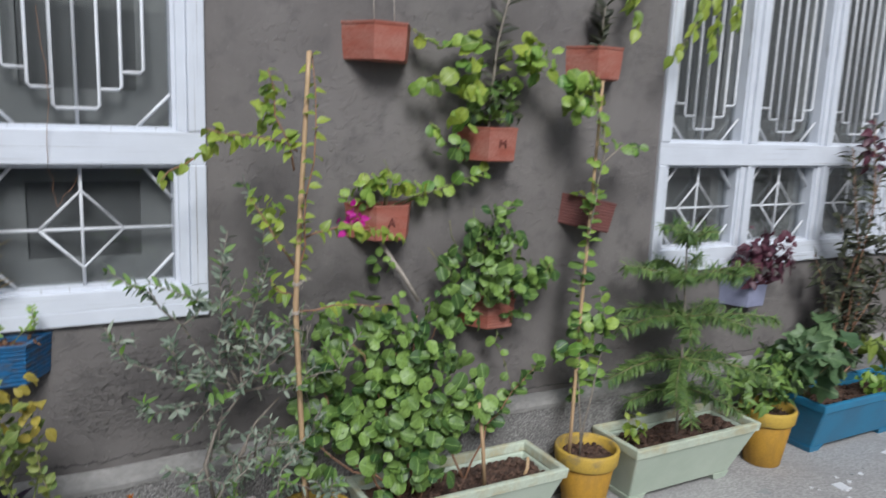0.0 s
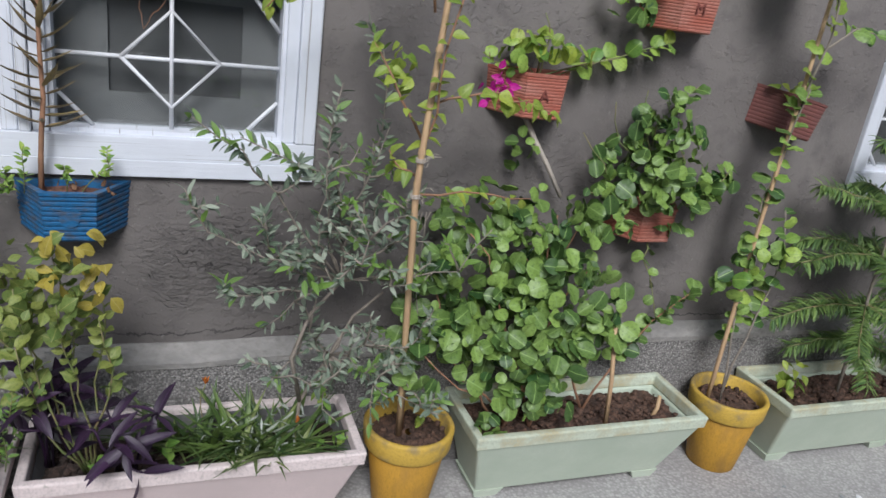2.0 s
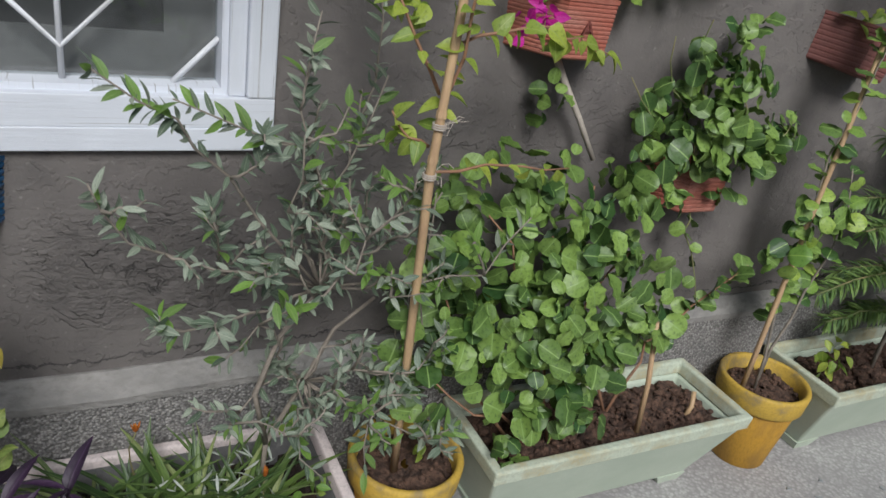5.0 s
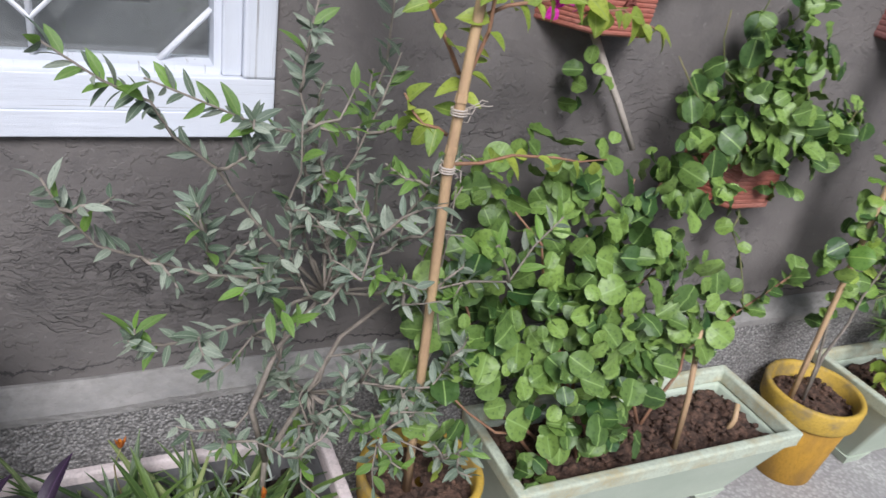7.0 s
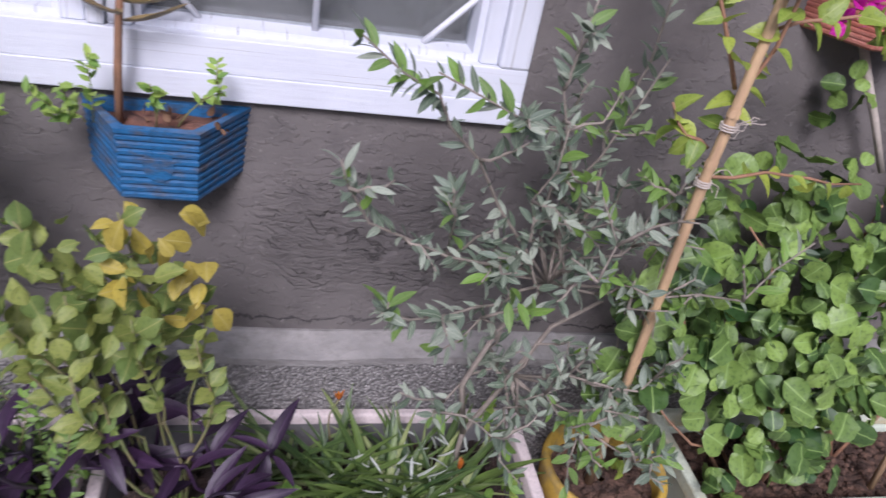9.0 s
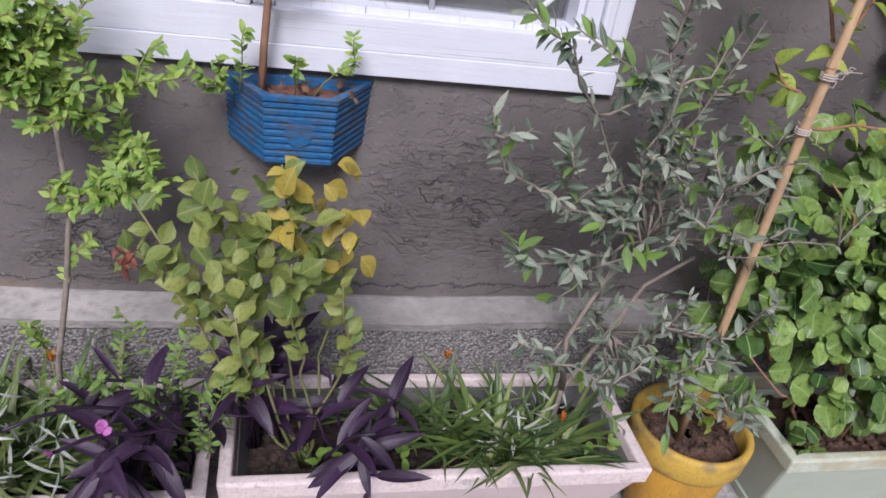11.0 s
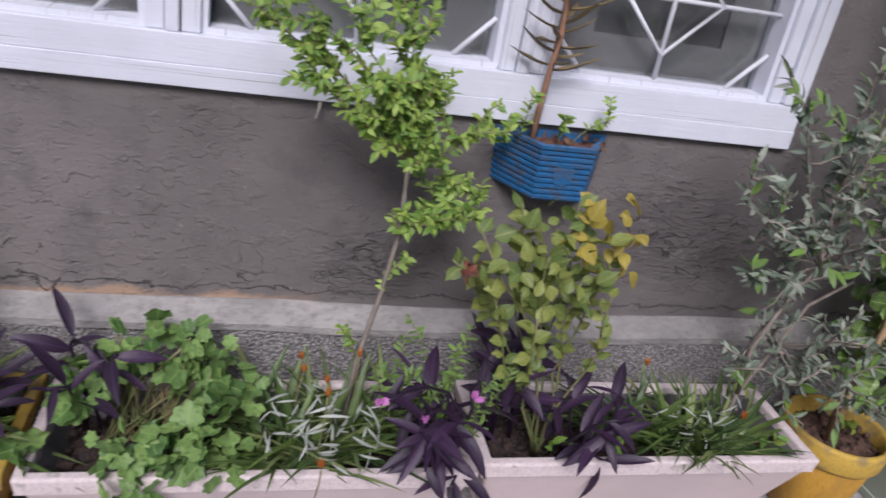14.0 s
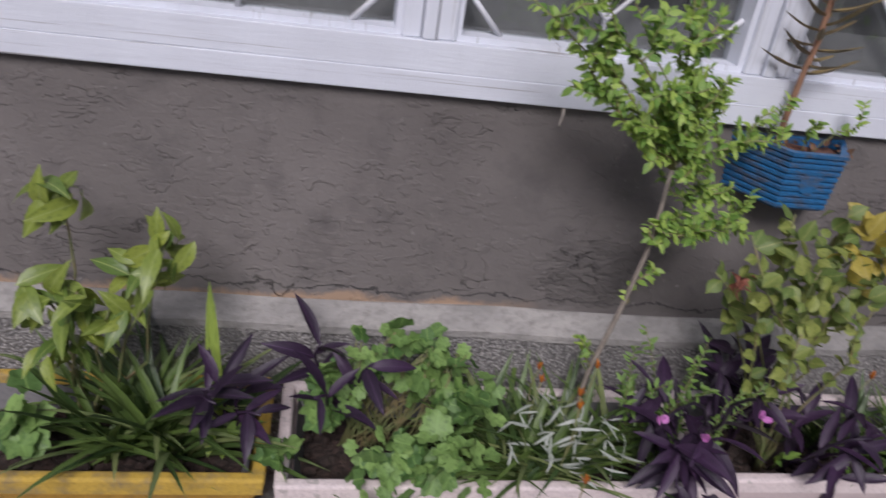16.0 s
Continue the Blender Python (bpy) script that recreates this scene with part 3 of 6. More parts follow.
M = {
    "vine": [leaf_mesh("vine_leaf_a", "round", L_VINE, 1.0, 0.2, 0.15, 8, crinkle=0.12), leaf_mesh("vine_leaf_b", "round", L_VINE, 0.92, -0.2, 0.3, 8, crinkle=0.14), leaf_mesh("vine_leaf_cc", "round", L_VINE, 0.85, 0.35, 0.1, 8, crinkle=0.1)],
    "lime": [leaf_mesh("lime_leaf_a", "heart", L_LIME, 0.75, 0.35, 0.3), leaf_mesh("lime_leaf_b", "ovate", L_LIME, 0.6, 0.45, 0.2)],
    "lime_round": [leaf_mesh("limeround_a", "round", L_LIME, 0.9, 0.2, 0.3, 8, crinkle=0.1), leaf_mesh("limeround_b", "round", L_BRIGHT, 0.9, -0.15, 0.3, 8, crinkle=0.12)],
    "olive": [leaf_mesh("olive_leaf_a", "lance", L_OLIVE, 0.27, 0.3, 0.15), leaf_mesh("olive_leaf_b", "lance", L_OLIVE, 0.34, 0.2, 0.3), leaf_mesh("olive_leaf_d", "lance", L_OLIVE_DARK, 0.3, 0.3, 0.2)],
    "olive_new": [leaf_mesh("olivenew_leaf", "lance", L_OLIVE_NEW, 0.34, 0.3, 0.2)],
    "bright": [leaf_mesh("bright_leaf_a", "lance", L_BRIGHT, 0.42, 0.35, 0.3), leaf_mesh("bright_leaf_b", "ovate", L_BRIGHT, 0.45, 0.2, 0.15)],
    "rose": [leaf_mesh("rose_leaf_a", "ovate", L_ROSE, 0.74, 0.25, 0.2, 7, crinkle=0.07), leaf_mesh("rose_leaf_b", "ovate", L_ROSE, 0.7, -0.15, 0.3, 7, crinkle=0.08)],
    "yellow": [leaf_mesh("yellow_leaf_a", "ovate", L_YELLOW, 0.66, 0.25, 0.25)],
    "geranium": [lobed_mesh("geranium_leaf_a", L_GERAN, 6, 0.2, 0.2), lobed_mesh("geranium_leaf_b", L_GERAN, 5, 0.26, 0.45), lobed_mesh("geranium_leaf_cc", L_GERAN, 7, 0.2, 0.3)],
    "bush": [leaf_mesh("bush_leaf_a", "lance", L_VINE, 0.4, 0.3, 0.3), leaf_mesh("bush_leaf_b", "ovate", L_VINE, 0.42, 0.2, 0.2)],
    "dusky_lobed": [lobed_mesh("dusky_leaf_a", L_DUSKY, 5, 0.34, 0.35), lobed_mesh("dusky_leaf_b", L_DUSKY, 5, 0.4, 0.6)],
    "grass": [leaf_mesh("grass_leaf_a", "strap", L_GRASS, 0.062, 0.4, 0.35, 7), leaf_mesh("grass_leaf_b", "strap", L_GRASS, 0.055, 0.4, 0.75, 8), leaf_mesh("grass_leaf_d", "strap", L_GRASS_PALE, 0.06, 0.4, 0.6, 8), leaf_mesh("grass_leaf_c", "lance", L_GRASS, 0.08, 0.4, 0.2, 7)],
    "silver": [leaf_mesh("silver_leaf_a", "lance", L_SILVER, 0.11, 0.2, 0.3)],
    "purple": [leaf_mesh("purple_leaf_a", "lance", L_PURPLE, 0.25, 0.5, 0.35, 7), leaf_mesh("purple_leaf_b", "lance", L_PURPLE, 0.21, 0.6, 0.15, 7)],
    "dark": [leaf_mesh("dark_leaf_a", "lance", L_DARK, 0.3, 0.3, 0.3), leaf_mesh("dark_leaf_b", "lance", L_DARK, 0.22, 0.3, 0.5)],
    "kal": [leaf_mesh("kal_leaf_a", "lance", L_KAL, 0.23, 0.8, -0.75, 8, 0.014), leaf_mesh("kal_leaf_b", "lance", L_KAL, 0.19, 0.9, -0.55, 8, 0.014)],
    "needle": [leaf_mesh("needle_leaf", "lance", L_FIR, 0.12, 0.2, 0.3, 3)],
    "wine": [leaf_mesh("wine_leaf_a", "ovate", L_WINE, 0.5, 0.3, 0.3)],
    "brown": [leaf_mesh("brown_leaf_a", "ovate", L_BROWN, 0.5, 0.6, 0.5, wave=0.05)],
    "broad": [leaf_mesh("broad_leaf_a", "ovate", L_CITRUS, 0.4, 0.3, 0.35), leaf_mesh("broad_leaf_b", "ovate", L_CITRUS, 0.36, 0.3, 0.5)],
    "magenta": [leaf_mesh("magenta_petal_a", "ovate", P_MAGENTA, 0.7, 0.3, -0.2)],
    "pink": [leaf_mesh("pink_petal_a", "round", P_PINK, 0.9, 0.2, -0.2)],
    "orange": [leaf_mesh("orange_petal_a", "lance", P_ORANGE, 0.35, 0.3, -0.3)],
    "rust": [leaf_mesh("rust_petal_a", "ovate", P_RUST, 0.5, 0.5, 0.4)],
}


# ---- the wall, ground and yard ----
X0, X1, TOP = -7.0, 5.6, 3.3
W1, W2 = (-2.912, 0.0), (2.0, 4.381)
SILL, HEAD = 0.99, 2.75


def build_wall():
    bm = bmesh.new()
    xs = [X0, W1[0] + 0.01, W1[1] - 0.01, W2[0] + 0.01, W2[1] - 0.01, X1]
    zs = [0.49, SILL + 0.01, HEAD - 0.01, TOP]
    grid = [[[bm.verts.new((x, y, z)) for z in zs] for x in xs] for y in (0.0, 0.24)]
    solid = lambda i, k: 0 <= i < 5 and 0 <= k < 3 and not (i in (1, 3) and k == 1)
    for i in range(5):
        for k in range(3):
            if not solid(i, k):
                continue
            for g in grid:
                bm.faces.new((g[i][k], g[i + 1][k], g[i + 1][k + 1], g[i][k + 1]))
            for di, dk, a, b in ((-1, 0, (i, k), (i, k + 1)), (1, 0, (i + 1, k), (i + 1, k + 1)), (0, -1, (i, k), (i + 1, k)), (0, 1, (i, k + 1), (i + 1, k + 1))):
                if not solid(i + di, k + dk):
                    bm.faces.new((grid[0][a[0]][a[1]], grid[0][b[0]][b[1]], grid[1][b[0]][b[1]], grid[1][a[0]][a[1]]))
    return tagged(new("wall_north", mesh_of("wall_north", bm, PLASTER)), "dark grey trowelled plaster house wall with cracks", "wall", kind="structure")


def strip(name, profile, material, label, wave=0.0):
    """A band along the wall's foot with the given cross-section."""
    bm = bmesh.new()
    rings, n = [], 400
    for i in range(n + 1):
        x = X0 + (X1 - X0) * i / n
        rings.append([(x, y + wave * noise.noise((x * 7, y * 9, z * 3)), z + wave * noise.noise((x * 3 + 9, y, z))) for y, z in profile])
    loft(bm, rings)
    return tagged(new(name, mesh_of(name, bm, material)), label, "plinth", kind="structure")


build_wall()
strip("trim_ledge", [(0.2, 0.494), (-0.004, 0.494), (-0.042, 0.448), (-0.042, 0.43), (0.2, 0.43)], LEDGE, "sloping rough grey cement ledge", 0.007)
strip("plinth", [(0.2, 0.429), (-0.038, 0.429), (-0.04, -0.05), (0.2, -0.05)], PEBBLE, "grey pebble-dash plinth under the ledge", 0.002)
bm = bmesh.new()
bmesh.ops.create_grid(bm, x_segments=2, y_segments=2, size=60)
tagged(new("ground", mesh_of("ground", bm, PAVING)), "pale stone-chip concrete paving", "paving", kind="structure")
# unseen wall opposite, added for the panes to reflect
bm = box(bmesh.new(), X0, X1, -6.2, -6.0, 0, 2.6)
tagged(new("wall_south", mesh_of("wall_south", bm, FAR_WALL)), "plain pale plaster yard wall", "wall", kind="structure")
# unseen end walls; the taller east one is added to dim the right end
for side, x in (("east", X1), ("west", X0 - 0.2)):
    bm = box(bmesh.new(), x, x + 0.2, -6.2, 4.2, 0, 5.0 if side == "east" else 3.3)
    tagged(new("wall_" + side, mesh_of("wall_" + side, bm, FAR_WALL)), "plain pale plaster yard wall", "wall", kind="structure")
bm = box(bmesh.new(), X0, X1, 4.0, 4.2, 0, 3.3)
tagged(new("wall_room", mesh_of("wall_room", bm, ROOM)), "grey painted wall of the room behind the windows", "wall", kind="structure")
bm = box(bmesh.new(), X0, X1, 0.0, 4.2, 3.3, 3.45)
tagged(new("ceiling", mesh_of("ceiling", bm, ROOM)), "grey room ceiling", "ceiling", kind="structure")


# ---- windows ----
def build_window(name, x_right, first, widths, gap, flip):
    """A white timber window of several sashes with steel grilles; flip: built from its left end."""
    sx = -1 if not flip else 1
    win = thing(name, (x_right, 0, SILL), "white painted timber window with diamond and stepped steel grilles", "window", kind="structure")
    widths = widths if flip else widths[::-1]
    length = first * 2 + sum(widths) + gap * (len(widths) - 1)
    a, b = sorted((x_right, x_right + sx * length))
    low0, low1, up0, up1 = 1.107, 1.482, 1.612, 2.66
    bm = box(bmesh.new(), a, b, -0.02, 0.08, SILL, SILL + 0.045)
    part("window_sill", bm, WOOD_X, win, "weathered white board with lifting paint", bevel=0.002)
    bm = box(bmesh.new(), a, b, -0.0175, 0.08, SILL + 0.045, low0 - 0.012)
    part("bottom_rail", bm, WOOD_X, win, bevel=0.002)
    bm = box(bmesh.new(), a, b, -0.016, 0.08, low1 + 0.012, up0 - 0.012)
    part("transom", bm, WOOD_X, win, bevel=0.004)
    bm = box(bmesh.new(), a, b, -0.016, 0.08, up1 + 0.012, HEAD)
    part("top_rail", bm, WOOD_X, win, bevel=0.004)
    for x0, x1 in ((a, a + first * 0.55), (b - first * 0.55, b)):
        for z0, z1 in ((low0 - 0.012, low1 + 0.012), (up0 - 0.012, up1 + 0.012)):
            part("outer_post", box(bmesh.new(), x0, x1, -0.02, 0.08, z0, z1), WOOD_Z, win, bevel=0.005)
    for x0, x1 in ((a + first * 0.55, a + first - 0.012), (b - first + 0.012, b - first * 0.55)):
        for z0, z1 in ((low0 - 0.012, low1 + 0.012), (up0 - 0.012, up1 + 0.012)):
            part("inner_post", box(bmesh.new(), x0, x1, -0.006, 0.08, z0, z1), WOOD_Z, win, bevel=0.004)
    for k, pane_w in enumerate(widths):
        p0 = a + first + sum(widths[:k]) + k * gap
        p1 = p0 + pane_w
        mid = (p0 + p1) / 2
        if k:
            for z0, z1 in ((low0 - 0.012, low1 + 0.012), (up0 - 0.012, up1 + 0.012)):
                part("mullion", box(bmesh.new(), p0 - gap + 0.012, p0 - gap * 0.62, -0.004, 0.08, z0, z1), WOOD_Z, win, bevel=0.004)
                part("mullion", box(bmesh.new(), p0 - gap * 0.62 + 0.002, p0 - gap * 0.38 - 0.002, -0.014, 0.08, z0, z1), WOOD_Z, win, bevel=0.004)
                part("mullion", box(bmesh.new(), p0 - gap * 0.38, p0 - 0.012, -0.004, 0.08, z0, z1), WOOD_Z, win, bevel=0.004)
        for z0, z1 in ((low0, low1), (up0, up1)):
            bm = bmesh.new()
            for q in ((p0 - 0.012, p1 + 0.012, z0 - 0.012, z0), (p0 - 0.012, p1 + 0.012, z1, z1 + 0.012), (p0 - 0.012, p0, z0, z1), (p1, p1 + 0.012, z0, z1)):
                box(bm, q[0], q[1], 0.008, 0.078, q[2], q[3])
            part("glazing_bead", bm, WOOD_Z, win)
            pane = part("pane", box(bmesh.new(), p0, p1, 0.06, 0.064, z0, z1), GLASS, win, "clear glass with soft reflections")
            pane.visible_shadow = False
        bars = []
        zc, hw, hh = 1.287, 0.121, 0.123
        bars += [[(p0, zc), (p1, zc)], [(mid, low0), (mid, low1)]]
        bars += [[(mid - hw, zc), (mid, zc + hh), (mid + hw, zc), (mid, zc - hh), (mid - hw, zc)]]
        for s, edge in ((-1, p0), (1, p1)):
            bars += [[(edge, 1.38), (edge - s * 0.085, low1)], [(edge, 1.195), (edge - s * 0.085, low0)]]
            bars += [[(edge, 1.715), (edge - s * 0.1, up0)]]
        bars += [[(mid, up0), (mid, up1)]]
        bars += [[(mid - 0.065, up1), (mid - 0.065, 1.672), (mid - 0.055, 1.662), (mid + 0.055, 1.662), (mid + 0.065, 1.672), (mid + 0.065, up1)]]
        for s in (-1, 1):
            for n, z in ((2, 1.722), (3, 1.777)):
                bars += [[(mid + s * 0.065 * (n - 1), z), (mid + s * (0.065 * n - 0.01), z), (mid + s * 0.065 * n, z + 0.01), (mid + s * 0.065 * n, up1)]]
        for n, line in enumerate(bars):
            bm = tube(bmesh.new(), [(x, 0.042 - 0.0015 * (n % 3), z) for x, z in line], 0.0058, sides=6)
            part("grille_bar", bm, STEEL, win, "white painted steel bar", smooth=True)
        # inner board behind the glass
        for z0, z1 in ((low0, low1), (up0, up1)):
            bm = bmesh.new()
            i0, i1, j0, j1 = p0 + pane_w * 0.22, p1 - pane_w * 0.17, z0 + (0.08 if z0 < 1.3 else 0.11), z1 - 0.05
            for q in ((p0 - 0.03, i0, z0 - 0.03, z1 + 0.03), (i1, p1 + 0.03, z0 - 0.03, z1 + 0.03), (i0, i1, z0 - 0.03, j0), (i0, i1, j1, z1 + 0.03)):
                box(bm, q[0], q[1], 0.095, 0.105, q[2], q[3])
            part("inner_board", bm, INNER, win, "plain grey board behind the glass")
            part("inner_panel", box(bmesh.new(), i0 - 0.01, i1 + 0.01, 0.107, 0.115, j0 - 0.01, j1 + 0.01), INNER_DARK, win, "dark grey panel behind the glass")
    return win


build_window("window_1", 0.0, 0.1, (0.545, 0.59, 0.597, 0.59), 0.13, False)
build_window("window_2", 2.0, 0.085, (0.46, 0.46, 0.46, 0.46), 0.125, True)


# ---- planters and pots ----
def rect(x0, x1, y0, y1, z):
    return [(x0, y0, z), (x1, y0, z), (x1, y1, z), (x0, y1, z)]


def soil_patch(rng, x0, x1, y0, y1, z, rough=0.02, cells=(70, 24)):
    bm = bmesh.new()
    rows = []
    for i in range(cells[0] + 1):
        row = []
        for k in range(cells[1] + 1):
            x, y = x0 + (x1 - x0) * i / cells[0], y0 + (y1 - y0) * k / cells[1]
            h = noise.noise((x * 14, y * 14, z)) * rough + noise.noise((x * 60, y * 60, 3)) * rough * 0.5 + noise.noise((x * 130, y * 130, 7)) * rough * 0.25
            row.append(bm.verts.new((x, y, z + h)))
        rows.append(row)
    for i in range(cells[0]):
        for k in range(cells[1]):
            bm.faces.new((rows[i][k], rows[i + 1][k], rows[i + 1][k + 1], rows[i][k + 1]))
    for _ in range(330):
        x, y, r = rng.uniform(x0 + 0.01, x1 - 0.01), rng.uniform(y0 + 0.01, y1 - 0.01), rng.uniform(0.003, 0.016)
        bmesh.ops.create_icosphere(bm, subdivisions=1, radius=r, matrix=Matrix.Translation((x, y, z + rough * 0.4)) @ Matrix.Diagonal((rng.uniform(0.7, 1.5), 1, 0.7, 1)))
    return bm


def planter(name, x0, x1, paint, rim, label, seed, soil=SOIL, soil_z=0.262, yf=-0.355, yb=-0.05, lining=None):
    """A long tapered trough with a lip and two feet."""
    rng = random.Random(seed)
    H = 0.31
    p = thing(name, ((x0 + x1) / 2, (yf + yb) / 2, 0), label, "planter", "planters along the wall")
    bx0, bx1, byf, byb, zb = x0 + 0.075, x1 - 0.075, yf + 0.105, yb - 0.035, 0.03
    at = lambda t: (x0 + 0.012 + (bx0 - x0 - 0.012) * t, x1 - 0.012 + (bx1 - x1 + 0.012) * t, yf + 0.012 + (byf - yf - 0.012) * t, yb - 0.008 + (byb - yb + 0.008) * t)
    w = 0.022
    rings = [rect(*at(1), zb), rect(*at(0), H - 0.04)]
    q = at(0)
    rings.append(rect(q[0] + w, q[1] - w, q[2] + w, q[3] - w, H - 0.04))
    q = at(0.8)
    rings.append(rect(q[0] + w, q[1] - w, q[2] + w, q[3] - w, zb + 0.03))
    part("body", loft(bmesh.new(), rings), paint, p, bevel=0.008)
    rings = [rect(x0 + 0.004, x1 - 0.004, yf + 0.004, yb - 0.003, H - 0.04), rect(x0, x1, yf, yb, H), rect(x0 + 0.026, x1 - 0.026, yf + 0.026, yb - 0.022, H), rect(x0 + 0.032, x1 - 0.032, yf + 0.032, yb - 0.028, H - 0.04)]
    part("rim", loft(bmesh.new(), rings + rings[:1], False, False), rim, p, bevel=0.006)
    for a, b in ((bx0 - 0.004, bx0 + 0.1), (bx1 - 0.1, bx1 + 0.004)):
        mid, s = (a + b) / 2, 0.02
        rings = [rect(a + 0.008, b - 0.02, byf + 0.006, byb - 0.006, 0.0), rect(a - 0.004, b, byf - 0.004, byb, zb + 0.004)]
        if mid > (x0 + x1) / 2:
            rings = [rect(a + 0.02, b - 0.008, byf + 0.006, byb - 0.006, 0.0), rect(a, b + 0.004, byf - 0.004, byb, zb + 0.004)]
        part("foot", loft(bmesh.new(), rings), paint, p)
    if lining:
        rings = [rect(x0 + 0.036 + 0.02 * k, x1 - 0.036 - 0.02 * k, yf + 0.036 + 0.02 * k, yb - 0.032 - 0.01 * k, H - 0.016 - 0.07 * k) for k in (0, 1)]
        rings.append(rect(x0 + 0.06, x1 - 0.06, yf + 0.06, yb - 0.046, H - 0.086))
        part("lining", loft(bmesh.new(), rings, False, False), lining, p, "bare grey cement inside of the trough")
    part("soil", soil_patch(rng, x0 + 0.04, x1 - 0.04, yf + 0.04, yb - 0.035, soil_z - 0.01), soil, p, "crumbly brown earth")
    return p


planter("planter", 0.483, 1.33, GREEN_PAINT, GREEN_RIM, "pale green painted trough of brown soil", 1)
planter("planter", 1.694, 2.47, GREEN_PAINT, GREEN_RIM, "pale green painted trough with a young fir", 2)
planter("planter", -0.735, 0.144, PINK_PAINT, CHIPPED, "pale pink painted trough with a chipped rim", 3, DARK_SOIL, 0.24, -0.364, lining=LINING)
planter("planter", -1.672, -0.75, PINK_PAINT, CHIPPED, "pale pink painted trough overgrown with lobed leaves", 4, DARK_SOIL, 0.24, -0.392, -0.06, lining=LINING)
planter("planter", -2.57, -1.688, YELLOW_PAINT, YELLOW_RIM, "ochre yellow painted trough with strap-leaved grass", 5, DARK_SOIL, 0.24, -0.377, lining=LINING)
planter("planter", 2.95, 3.79, BLUE_PLAIN, BLUE_PLAIN, "blue painted trough of broad-leaved plants", 6)
planter("planter", 3.86, 4.7, BLUE_PLAIN, BLUE_PLAIN, "blue painted trough further along the wall", 7)


def round_pot(x, y, label, seed, tilt=0.0):
    rng = random.Random(seed)
    p = thing("flower_pot", (x, y, 0), label, "flower pot", "round yellow pots")

    def lathe(profile, n=36, closed=True):
        bm = bmesh.new()
        rings = [[(x + r * math.cos(k * math.tau / n), y + r * math.sin(k * math.tau / n), z) for k in range(n)] for r, z in profile]
        return loft(bm, rings, closed, False)

    part("body", lathe([(0.084, 0.0), (0.088, 0.004), (0.122, 0.228), (0.118, 0.235), (0.108, 0.2)]), YELLOW_PAINT, p, smooth=True)
    part("rim", lathe([(0.12, 0.225), (0.131, 0.228), (0.136, 0.236), (0.141, 0.292), (0.137, 0.3), (0.128, 0.301), (0.122, 0.294), (0.116, 0.225)], closed=False), YELLOW_RIM, p, smooth=True)
    bm = lathe([(0.121, 0.25), (0.09, 0.256), (0.05, 0.262), (0.01, 0.262)], 30, False)
    for v in bm.verts:
        v.co.z += noise.noise(v.co * 40) * 0.01
    for _ in range(60):
        a, r = rng.uniform(0, math.tau), 0.11 * math.sqrt(rng.random())
        bmesh.ops.create_icosphere(bm, subdivisions=1, radius=rng.uniform(0.004, 0.012), matrix=Matrix.Translation((x + r * math.cos(a), y + r * math.sin(a), 0.262)))
    part("soil", bm, SOIL, p, "lumpy dark earth")
    return p


round_pot(0.313, -0.215, "ochre yellow round pot holding a bamboo cane", 11)
round_pot(1.55, -0.195, "ochre yellow round pot with a caned climber", 12)
round_pot(2.71, -0.2, "ochre yellow round pot with bushy greenery", 13)


